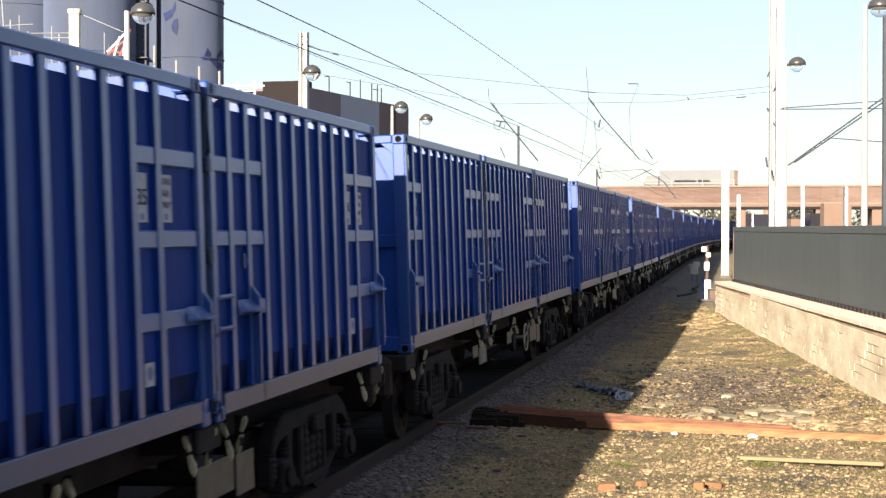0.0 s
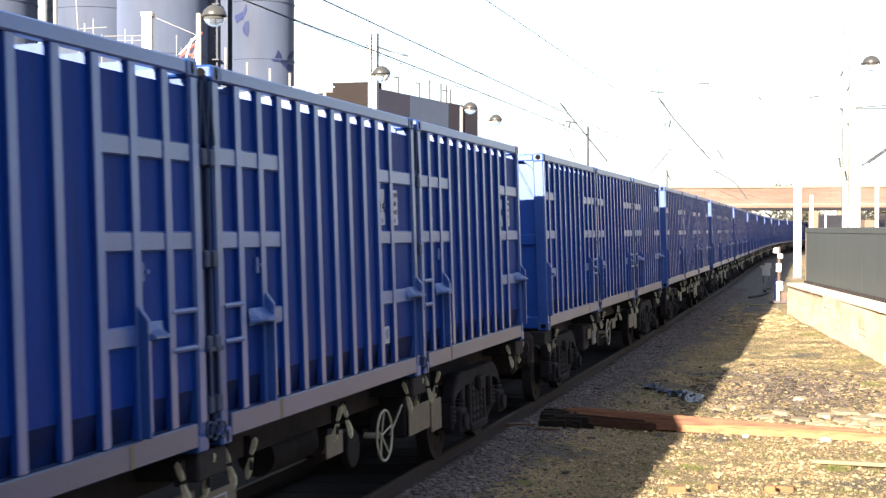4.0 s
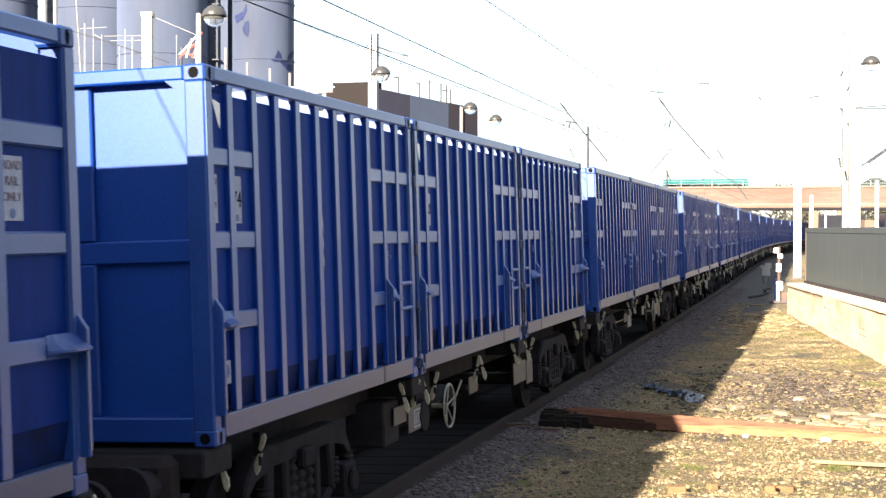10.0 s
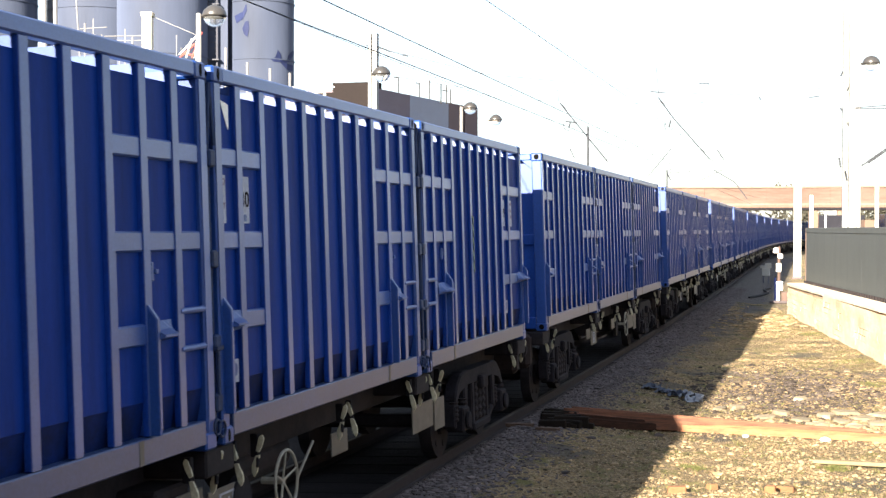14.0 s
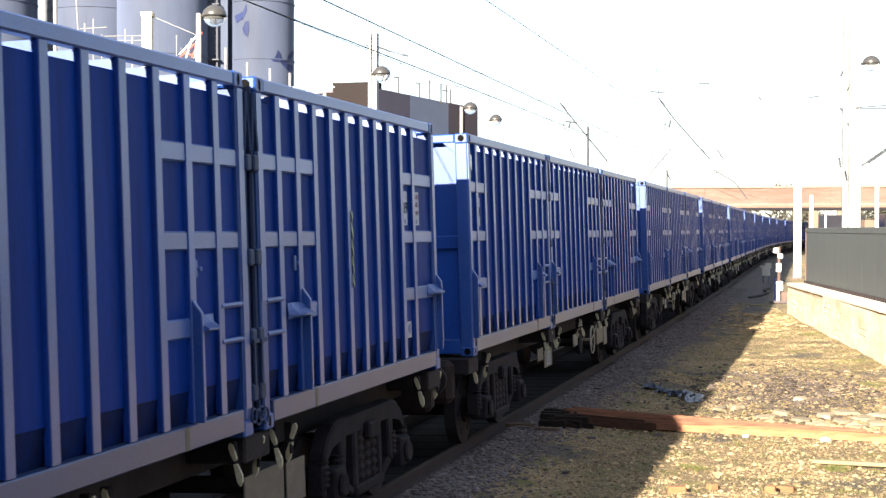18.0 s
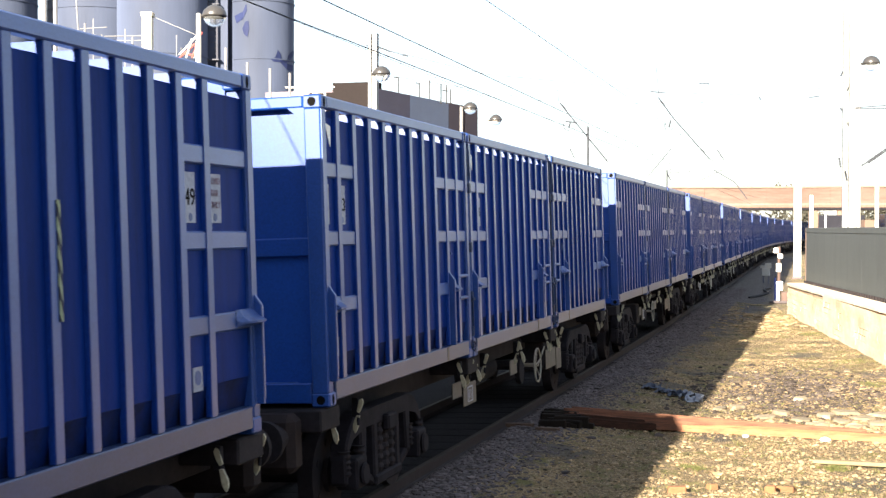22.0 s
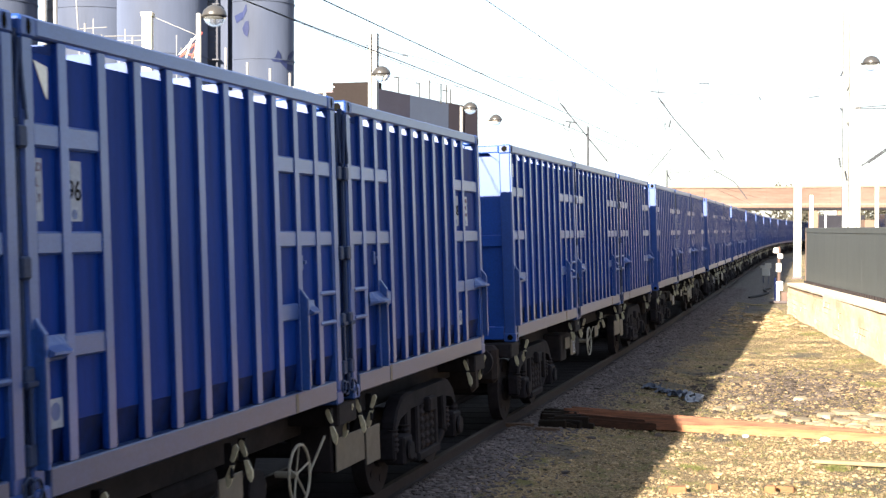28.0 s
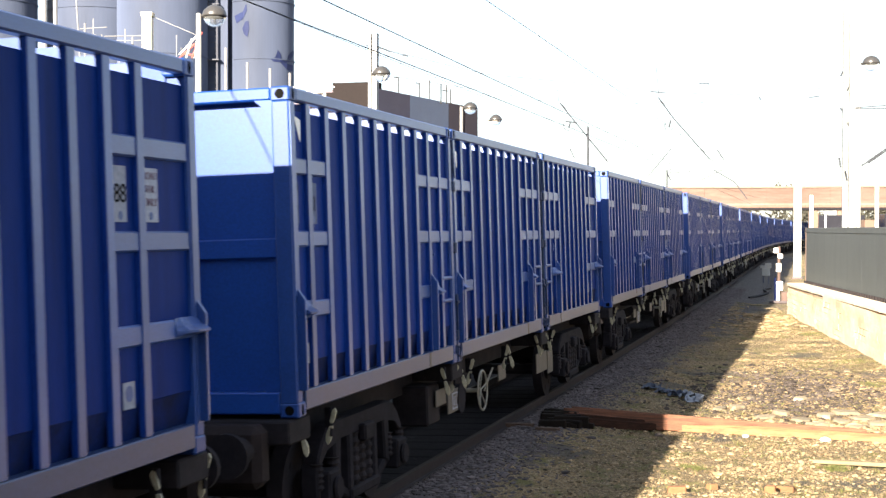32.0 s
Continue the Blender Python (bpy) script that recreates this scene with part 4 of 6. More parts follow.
# ---------------------------------------------------------------- timber, plank, rag and stones
def timber():
    root = thing("timber_baulk", label="long weathered orange timber baulk lying across the dirt", category="timber")
    n = 24
    bm = bmesh.new()
    rings = []
    for i in range(n + 1):
        x = -1.95 + i * (3.8 / n)
        y = 21.35 - 0.14 * (x + 4)
        w, h = (0.16 - 0.013 * (x + 4)) + 0.006 * noise.noise((x * 3, 1, 0)), 0.165 - 0.012 * (x + 4) + 0.012 * noise.noise((x * 2, 5, 0))
        rings.append([bm.verts.new(c) for c in ((x, y - w, 0.015), (x, y + w, 0.015), (x, y + w, h - 0.02), (x, y + w - 0.03, h), (x, y - w + 0.05, h + 0.004), (x, y - w, h - 0.03))])
    for a, b in zip(rings, rings[1:]):
        for j in range(6):
            bm.faces.new((a[j], b[j], b[(j + 1) % 6], a[(j + 1) % 6]))
    bm.faces.new(rings[0][::-1]), bm.faces.new(rings[-1])
    part("baulk", bm, TIMBER, root)
    for dy, z0, x0, x1 in ((-0.17, 0.12, -3.62, -2.0), (-0.05, 0.15, -3.55, -1.9), (0.06, 0.15, -3.5, -1.8), (0.16, 0.19, -3.6, 0.6), (0.27, 0.20, -3.5, -0.4), (0.38, 0.17, -3.45, -1.2), (0.48, 0.13, -3.3, 0.1)):
        bm = bmesh.new()
        v0, v1 = 20.90 - 0.14 * (x0 + 4) + 1.15 * dy, 21.35 - 0.14 * (x1 + 4) + dy * 0.4
        vv = [bm.verts.new(c) for c in ((x0, v0, 0.03), (x0, v0 + 0.11, 0.03), (x0, v0 + 0.11, z0 + 0.08), (x0, v0, z0 + 0.10), (x1, v1, 0.01), (x1, v1 + 0.07, 0.01), (x1, v1 + 0.07, z0 * 0.8), (x1, v1, z0 * 0.8))]
        for q in ((0, 1, 2, 3), (4, 7, 6, 5), (0, 4, 5, 1), (1, 5, 6, 2), (2, 6, 7, 3), (3, 7, 4, 0)):
            bm.faces.new([vv[i] for i in q])
        # front pieces are coloured dark for the shade on that face
        if dy < 0:
            part("split_piece", bm, SHADEWOOD, root, "split timber darkened for shade", bevel=0.008)
        else:
            part("split_piece", bm, TIMBER_DARK, root, "dark red split timber", bevel=0.008)
    rng = random.Random(3)
    for k in range(18):
        bm = bmesh.new()
        x0, y0, l = -3.66 + 0.07 * (k % 6), 20.30 + 0.055 * k, 0.10 + 0.26 * rng.random()
        box(bm, -l, 0.22, -0.05, 0.05, 0.0, 0.07 + 0.11 * rng.random(), pose(x0, y0, 0.07, 0, 6 * rng.uniform(-1, 1), rng.uniform(-28, 18)))
        part("charred_end", bm, CHAR, root, "blackened end", bevel=0.012)
    return root


timber()
bm = bmesh.new()
box(bm, -0.3, 1.4, -0.05, 0.05, 0.0, 0.045)
plank = thing("plank", bm, PALEWOOD, "pale narrow timber plank lying in the dirt", "plank", bevel=0.006)
plank.matrix_basis = pose(0.2, 18.55, 0.01, 0, 0, -5)


NAVY = material("signal_case_blue", (0.0012, 0.006, 0.042), 0.15, scale=4, bump=0.0)


# ---------------------------------------------------------------- signal
def ground_signal():
    x, y = -1.63, 59.4
    root = thing("shunting_signal", label="short post with stacked white boxes beside the track", category="railway signal")
    root.matrix_basis = pose(x, y, 0)
    bm = bmesh.new()
    tube(bm, (0, 0, 0), (0, 0, 2.2), 0.06, 10)
    part("post", bm, RUSTPOST, root, "rust-brown post")
    bm = bmesh.new()
    box(bm, -0.17, -0.10, -0.12, 0.08, 0.0, 0.98)
    part("blue_case", bm, NAVY, root, "narrow dark blue case", bevel=0.015)
    bm = bmesh.new()
    tube(bm, (-0.03, -0.07, 0.0), (-0.03, -0.07, 0.5), 0.065, 10)
    part("lower_post", bm, WHITE, root, "white-painted foot of the post")
    bm = bmesh.new()
    box(bm, 0.10, 0.42, -0.1, 0.2, 0.0, 0.42)
    part("foot_box", bm, RUSTPOST, root, "rust-brown box at the foot", bevel=0.02)
    for z, dx, w, h in ((2.05, -0.12, 0.19, 0.20), (1.83, 0.05, 0.19, 0.18), (1.38, -0.01, 0.20, 0.34), (0.66, 0.03, 0.25, 0.36)):
        bm = bmesh.new()
        box(bm, dx - w / 2, dx + w / 2, -0.16, 0.1, z - h / 2, z + h / 2)
        part("signal_box", bm, WHITE, root, bevel=0.02)
    bm = bmesh.new()
    box(bm, -0.35, 0.45, -0.3, 0.4, -0.02, 0.08)
    part("base", bm, BALLAST, root, "grey-brown stone footing", bevel=0.02)
    return root


ground_signal()
sx0, sy0 = spot((1357 - 784) / 2609, 79)
cabinet = thing("trackside_cabinet", label="small pale grey equipment cabinet on legs beside the track", category="cabinet")
cabinet.matrix_basis = pose(sx0, sy0, 0)
bm = bmesh.new()
box(bm, -0.24, 0.16, -0.2, 0.2, 0.40, 0.80)
part("case", bm, MASTW, cabinet, bevel=0.02)
bm = bmesh.new()
box(bm, -0.10, 0.24, -0.16, 0.16, 0.80, 1.08)
part("upper_case", bm, MASTW, cabinet, bevel=0.02)
bm = bmesh.new()
box(bm, -0.34, -0.10, -0.16, 0.16, 0.80, 0.95)
part("side_case", bm, MASTW, cabinet, bevel=0.02)
for dx in (-0.18, 0.10):
    bm = bmesh.new()
    box(bm, dx - 0.03, dx + 0.03, -0.03, 0.03, -0.05, 0.40)
    part("leg", bm, STEELDK, cabinet)
bm = bmesh.new()
q = [(-2.9, 62.0), (-2.5, 64.5), (-2.3, 67.0), (-2.6, 70.0), (-2.4, 73.0)]
for a, b in zip(q, q[1:]):
    tube(bm, (*a, 0.06), (*b, 0.06), 0.05, 6)
thing("cable", bm, GRIME, "black cable lying on the ground beside the track", "cable")


# ---------------------------------------------------------------- far platform, and what closes the place out of view
bm = bmesh.new()
prism(bm, [(-60, -0.2), (9.5, -0.2), (9.5, 0.0), (3.0, 1.15), (-60, 1.15)], "x", -2.7, 9.0)
thing("platform_near", bm, TARMAC, "tarmac platform with a ramped end beside the track", "platform", kind="structure", bevel=0.02)
# assumed platform; its dark colour stands in for shade behind the train
bm = bmesh.new()
box(bm, -14.8, -8.6, -60, 120, -0.2, 1.1)
thing("platform_far", bm, SHADETAR, "assumed island platform beyond the second track, shade in its dark colour", "platform", kind="structure", bevel=0.03)
# unseen block, added so that its shadow falls on the siding
bm = bmesh.new()
box(bm, -11.5, -8.8, -45, -4, 1.1, 9)
box(bm, -22, -11.5, -45, -4, -0.2, 14)
thing("wall_station", bm, BRICKRED, "unseen plain brick block added to shade the siding", "building", kind="structure")
bm = bmesh.new()
box(bm, 2.6, 8.9, -45, 0.5, 1.16, 8.0)
thing("wall_near_station", bm, BRICKRED, "plain brick station building on the near platform", "building", kind="structure")


# ---------------------------------------------------------------- lamps
def yard_lamp(a, d, z, side, foot=0.0):
    """A tall post with a bracket and a glass bowl under a dark hood."""
    x, y = spot(a, d)
    root = thing("yard_lamp", label="tall pale post lamp with glass bowl and dark hood", category="lamp post", group="lamp posts")
    root.matrix_basis = pose(x, y, 0, 0, 0, 14)
    bm = bmesh.new()
    tube(bm, (-side, 0, foot), (-side, 0, z + 0.05), 0.085, 12, 0.055)
    part("pole", bm, MASTW, root)
    bm = bmesh.new()
    tube(bm, (-side, 0, z), (-side * 0.45, 0, z - 0.02), 0.035, 8)
    part("bracket", bm, LAMPCAP, root)
    bm = bmesh.new()
    lathe(bm, [(0.25, -0.02), (0.26, 0.02), (0.23, 0.11), (0.145, 0.19), (0.05, 0.23), (0.0, 0.235)], 24, (0, 0, z))
    part("hood", bm, LAMPCAP, root, "dark rounded hood", smooth=True)
    bm = bmesh.new()
    lathe(bm, [(0.0, -0.23), (0.085, -0.215), (0.17, -0.16), (0.22, -0.08), (0.23, -0.02)], 24, (0, 0, z))
    part("bowl", bm, GLASS, root, "clear glass bowl", smooth=True)
    return root


LAMP_Z = 7.3
for px, py, side in ((380, 30, 0.33), (675, 132, 0.33), (832, 192, 0.33), (877, 213, 0.33), (1540, 112, 0.36), (1690, 8, 0.33)):
    z = LAMP_Z if px < 1000 else 7.75
    d = (z - 2.86) * 2609 / (406 - py)
    yard_lamp((px - 784) / 2609, d, z, side)


# ---------------------------------------------------------------- silos and buildings behind the train
def silo(a, d, r, h):
    x, y = spot(a, d)
    root = thing("silo", label="tall pale grey cylindrical storage silo behind the train", category="silo", group="silos")
    root.matrix_basis = pose(x, y, 0)
    bm = bmesh.new()
    lathe(bm, [(r, 0), (r, h), (0.6 * r, h + 0.9), (0, h + 1.2)], 72)
    part("shell", bm, SILO, root)
    for k in range(1, 9):
        bm = bmesh.new()
        z = h * k / 8 - 0.35
        lathe(bm, [(r + 0.004, z), (r + 0.04, z + 0.005), (r + 0.04, z + 0.045), (r + 0.004, z + 0.05)], 72)
        part("seam_band", bm, SILO, root)
    return root


silos = [silo(a, d, r, 24) for a, d, r in ((-0.1238, 78, 1.77), (-0.190, 76, 2.30), (-0.235, 81, 2.60), (-0.305, 78, 2.3))]


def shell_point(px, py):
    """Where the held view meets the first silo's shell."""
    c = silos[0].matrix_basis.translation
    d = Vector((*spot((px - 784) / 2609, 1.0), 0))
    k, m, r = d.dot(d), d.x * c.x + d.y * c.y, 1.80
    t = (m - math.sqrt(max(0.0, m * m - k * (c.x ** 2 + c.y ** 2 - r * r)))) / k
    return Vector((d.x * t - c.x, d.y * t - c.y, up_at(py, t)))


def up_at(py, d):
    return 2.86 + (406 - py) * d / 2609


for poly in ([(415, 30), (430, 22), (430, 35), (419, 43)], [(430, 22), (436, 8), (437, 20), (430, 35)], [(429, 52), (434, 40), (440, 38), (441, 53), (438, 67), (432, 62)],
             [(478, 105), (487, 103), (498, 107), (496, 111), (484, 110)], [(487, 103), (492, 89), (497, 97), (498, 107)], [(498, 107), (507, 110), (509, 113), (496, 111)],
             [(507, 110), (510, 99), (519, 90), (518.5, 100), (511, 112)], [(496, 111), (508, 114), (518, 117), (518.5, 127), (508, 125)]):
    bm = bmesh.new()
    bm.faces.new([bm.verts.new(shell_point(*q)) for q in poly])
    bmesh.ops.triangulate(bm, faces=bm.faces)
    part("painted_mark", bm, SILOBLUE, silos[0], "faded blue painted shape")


def ladder_tower():
    """The caged ladder and landing between two silos."""
    x, y = spot((398 - 784) / 2609, 79.5)
    root = thing("silo_ladder", label="grey steel ladder tower with landings between silos", category="ladder")
    root.matrix_basis = pose(x, y, 0, 0, 0, 8)
    for dx, r in ((-0.55, 0.05), (-0.25, 0.07), (0.45, 0.06)):
        bm = bmesh.new()
        tube(bm, (dx, -3.2, 0), (dx, -3.2, 22), r, 8)
        part("upright", bm, LADDER, root)
    bm = bmesh.new()
    box(bm, -1.15, 0.95, -3.0, -2.94, 0, 21.5)
    part("back_panel", bm, SILO, root, "pale grey sheet behind the ladder")
    for z in (6.0, 8.7, 11.55, 14.4, 17.2):
        bm = bmesh.new()
        box(bm, -0.7, 0.6, -3.5, -3.05, z, z + 0.06)
        part("landing", bm, LADDER, root)
    for k in range(40):
        bm = bmesh.new()
        z = 5 + 0.3 * k
        tube(bm, (-0.25, -3.22, z), (0.45, -3.22, z), 0.014, 5)
        part("rung", bm, LADDER, root)
    return root


ladder_tower()


def far_rail(name, label, posts, rails, d, mat, r=0.045, foot=1.08):
    """A pipe railing that stands on the far platform: posts (across, foot, head) and rails (across, height) pairs."""
    root = thing(name, label=label, category="railing")
    for px, y0, y1 in posts:
        x, y = spot((px - 784) / 2609, d)
        bm = bmesh.new()
        tube(bm, (x, y, foot), (x, y, up_at(y1, d)), r, 8)
        part("post", bm, mat, root)
    for p, q, py0, py1 in rails:
        a, b = spot((p - 784) / 2609, d), spot((q - 784) / 2609, d)
        bm = bmesh.new()
        tube(bm, (*a, up_at(py0, d)), (*b, up_at(py1, d)), r * 0.8, 8)
        part("rail", bm, mat, root)
    return root


far_rail("pipe_railing", "white pipe railing posts on the far platform", [(400, 400, 86), (438, 400, 112), (478, 400, 122), (513, 400, 130)], [], 36, PALEPOST, 0.035)
far_rail("pipe_gantry", "pale pipe gantry beside the silos", [(166, 400, 35), (181, 400, 63), (222, 400, 53), (212, 400, 84), (313, 400, 64)],
         [(142, 190, 53, 50), (185, 256, 66, 65), (166, 181, 62, 70), (196, 256, 74, 73)], 34, PALEPOST, 0.014)
far_rail("leaning_pole", "thin pale pole beside the silos", [], [(135, 175, -12, 640)], 34.5, PALEPOST, 0.022)
far_rail("white_pillar", "stout white pillars beside the silos", [(99, 400, -20), (80, 400, -20)], [], 36, PALEPOST, 0.055)
far_rail("small_box_post", "small box heads on thin posts", [(151, 400, 43), (235, 400, 67), (322, 400, 86)], [], 34.2, PALEPOST, 0.022)
far_rail("stay_wire", "pale stay wire from the column", [], [(273, 347, 32, 63)], 34, MASTW, 0.008)
far_rail("dark_cable", "dark cable slung beside the silos", [], [(60, 140, 38, 60), (140, 213, 60, 83), (213, 300, 83, 112)], 33.5, LAMPCAP, 0.012)
far_rail("roof_rail", "white pipe railing before the building", [(544, 400, 147), (575, 400, 147)], [(505, 592, 156, 155), (545, 576, 172, 170), (553, 576, 165, 164)], 63.0, WHITE, 0.045, -0.05)
far_rail("roof_vents", "thin vent pipes on the building roof", [(705, 190, 138), (742, 195, 147), (760, 195, 143), (780, 200, 150), (790, 200, 152), (797, 200, 158)],
         [(697, 705, 138, 138), (735, 742, 147, 150), (782, 792, 160, 162)], 77, LAMPCAP, 0.035, 9.4)
vx, vy = spot((262 - 784) / 2609, 34)
column = thing("flue_column", label="cream sunlit square column with a cap", category="column")
column.matrix_basis = pose(vx, vy, 0, 0, 0, 12)
bm = bmesh.new()
box(bm, -0.11, 0.11, -0.11, 0.11, 0, up_at(32, 34))
part("shaft", bm, COPING, column, bevel=0.01)
bm = bmesh.new()
box(bm, -0.135, 0.135, -0.135, 0.135, up_at(32, 34), up_at(24, 34))
part("cap", bm, COPING, column, bevel=0.01)
lattice = thing("barrier_arm", label="red and white lattice arm raised behind the train", category="barrier")
for k, (p0, p1, q0, q1) in enumerate(((318, 98, 352, 62), (318, 104, 356, 70), (330, 104, 340, 70), (340, 104, 358, 58), (345, 104, 350, 64), (324, 96, 346, 100))):
    a, b = spot((p0 - 784) / 2609, 33), spot((q0 - 784) / 2609, 33)
    bm = bmesh.new()
    tube(bm, (*a, up_at(p1, 33)), (*b, up_at(q1, 33)), 0.022, 6)
    part("bar", bm, REDWHITE if k % 2 else WHITE, lattice)
bm = bmesh.new()
a = spot((350 - 784) / 2609, 33)
tube(bm, (*a, 0), (*a, up_at(100, 33)), 0.05, 8)
part("stand", bm, MASTW, lattice)


def brown_building():
    root = thing("works_building", label="dark brown and grey clad industrial building behind the train", category="building")
    a = Vector((*spot((665 - 784) / 2609, 70), 0))
    b = Vector((*spot((845 - 784) / 2609, 82), 0))
    c = Vector((*spot((548 - 784) / 2609, 71), 0))
    z = 9.55
    up = Vector((0, 0, 1))

    def slab(p, q, t, z0, z1, name, mat, label=""):
        way = (q - p).normalized()
        side = Vector((-way.y, way.x, 0)) * t
        bm = bmesh.new()
        lo = [p, q, q + side, p + side]
        vv = [bm.verts.new(w + up * z0) for w in lo] + [bm.verts.new(w + up * z1) for w in lo]
        for f in ((3, 2, 1, 0), (4, 5, 6, 7), (0, 1, 5, 4), (1, 2, 6, 5), (2, 3, 7, 6), (3, 0, 4, 7)):
            bm.faces.new([vv[i] for i in f])
        return part(name, bm, mat, root, label)
    for u, w, mat, label in ((0.0, 0.30, DULLCLAD, "dull mauve clad wall"), (0.302, 0.68, GREYCLAD, "grey clad long wall"), (0.682, 0.84, BROWN_SIDE, "brown clad wall"),
                             (0.86, 1.0, BROWN_SIDE, "brown clad wall")):
        slab(a.lerp(b, u), a.lerp(b, w), 6, 0, z + (0.02 if u > 0.5 else 0), "wall", mat, label)
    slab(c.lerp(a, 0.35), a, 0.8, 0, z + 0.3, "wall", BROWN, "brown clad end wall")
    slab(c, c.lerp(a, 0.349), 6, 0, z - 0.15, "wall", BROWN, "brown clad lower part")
    return root


brown_building()


# ---------------------------------------------------------------- bridge and masts in the distance
def road_bridge():
    root = thing("road_bridge", label="rust-brown girder road bridge over the railway", category="bridge")
    y0 = 196.0
    bm = bmesh.new()
    box(bm, -26, 60, y0, y0 + 0.5, 6.0, 8.3)
    part("girder", bm, GIRDER, root, "rust-brown plate girder")
    bm = bmesh.new()
    box(bm, -26, 60, y0 - 0.25, y0 + 9, 5.75, 6.0)
    part("deck", bm, BRICKRED, root)
    bm = bmesh.new()
    box(bm, -26, 60, y0 - 0.2, y0 + 0.6, 8.3, 8.52)
    part("parapet_cap", bm, PINKCAP, root)
    bm = bmesh.new()
    box(bm, -26, 60, y0 - 0.3, y0 - 0.002, 6.02, 6.28)
    part("bottom_flange", bm, PINKCAP, root)
    # dark strips added for the black shade below the deck
    for k in range(3):
        bm = bmesh.new()
        box(bm, -26, 60, y0 - 0.2 + 3.5 * k, y0 + 0.2 + 3.5 * k, 5.45, 5.745)
        part("soffit_beam", bm, GRIME, root, "dark strip for the shade under the deck")
    for i in range(43):
        bm = bmesh.new()
        x = -25 + 2.0 * i
        box(bm, x - 0.05, x + 0.05, y0 - 0.05, y0, 6.05, 8.25)
        part("stiffener", bm, GIRDER, root)
    for z in (8.85, 9.25):
        bm = bmesh.new()
        tube(bm, (-26, y0 + 0.2, z), (60, y0 + 0.2, z), 0.02, 6)
        part("guard_rail", bm, MASTW, root)
    for i in range(22):
        bm = bmesh.new()
        x = -26 + 4.0 * i
        tube(bm, (x, y0 + 0.2, 8.5), (x, y0 + 0.2, 9.3), 0.05, 6)
        part("guard_post", bm, MASTW, root)
    for x in (2.5, 9, 16, 24, 33, 43):
        bm = bmesh.new()
        box(bm, x - 0.6, x + 0.6, y0 + 0.1, y0 + 8, -0.2, 5.74)
        part("pier", bm, BRICKRED, root, "orange brick pier")
    bm = bmesh.new()
    box(bm, -26, 60, y0 + 0.52, y0 + 8.98, 6.004, 6.6)
    part("roadway", bm, TARMAC, root, "tarmac road over the bridge")
    for x0, x1 in ((-400, -26.02), (60.02, 190)):
        bm = bmesh.new()
        box(bm, x0, x1, y0, y0 + 9, -0.2, 6.6)
        part("abutment", bm, BRICKRED, root)
        bm = bmesh.new()
        box(bm, x0, x1, y0 - 0.2, y0 + 0.5, 6.604, 8.72)
        part("parapet", bm, BRICKRED, root)
    return root


road_bridge()


def wheels(root, xs, r, w):
    """Road wheels on both sides of a vehicle that heads along -x."""
    for x in xs:
        for y in (-w, w - 0.26):
            bm = bmesh.new()
            tube(bm, (x, y, r), (x, y + 0.26, r), r, 16)
            part("wheel", bm, BLACK, root)


def box_lorry():
    root = thing("lorry", label="white box lorry with dark lettering driving over the bridge", category="lorry")
    bm = bmesh.new()
    box(bm, -7.2, 2.6, -1.25, 1.25, 1.0, 4.0)
    body = part("box_body", bm, GREYWHITE, root, "plain white box body", bevel=0.05)
    for x0, x1, z0, z1 in ((-5.2, -2.4, 2.45, 2.75), (-2.2, -0.6, 2.45, 2.75), (0.9, 1.5, 2.75, 3.0)):
        bm = bmesh.new()
        box(bm, x0, x1, -1.262, -1.252, z0, z1)
        part("lettering_bar", bm, COACH, body)
    bm = bmesh.new()
    box(bm, 2.61, 3.0, -1.22, 1.22, 1.0, 3.95)
    part("tail_lift", bm, GIRDER, root, "dark red-brown tail lift")
    bm = bmesh.new()
    prism(bm, [(-9.3, 0.7), (-7.3, 0.7), (-7.3, 3.3), (-8.9, 3.3), (-9.3, 2.2)], "y", -1.2, 1.2)
    part("cab", bm, GREYWHITE, root, bevel=0.06)
    bm = bmesh.new()
    box(bm, -9.0, 2.8, -0.5, 0.5, 0.62, 0.98)
    part("chassis", bm, GRIME, root)
    wheels(root, (-8.2, 0.4, 1.5), 0.5, 1.2)
    return root


def teal_bus():
    root = thing("bus", label="pale teal single-deck bus driving over the bridge", category="bus")
    bm = bmesh.new()
    prism(bm, [(-1.25, 0.4), (1.25, 0.4), (1.25, 2.75), (1.05, 2.95), (-1.05, 2.95), (-1.25, 2.75)], "x", -5.6, 5.6)
    part("body", bm, TEALBUS, root, bevel=0.04)
    for k in range(6):
        bm = bmesh.new()
        box(bm, -5.2 + 1.75 * k, -3.6 + 1.75 * k, -1.258, -1.252, 1.4, 2.3)
        part("window", bm, COACH, root)
    wheels(root, (-3.6, 3.2), 0.48, 1.2)
    return root


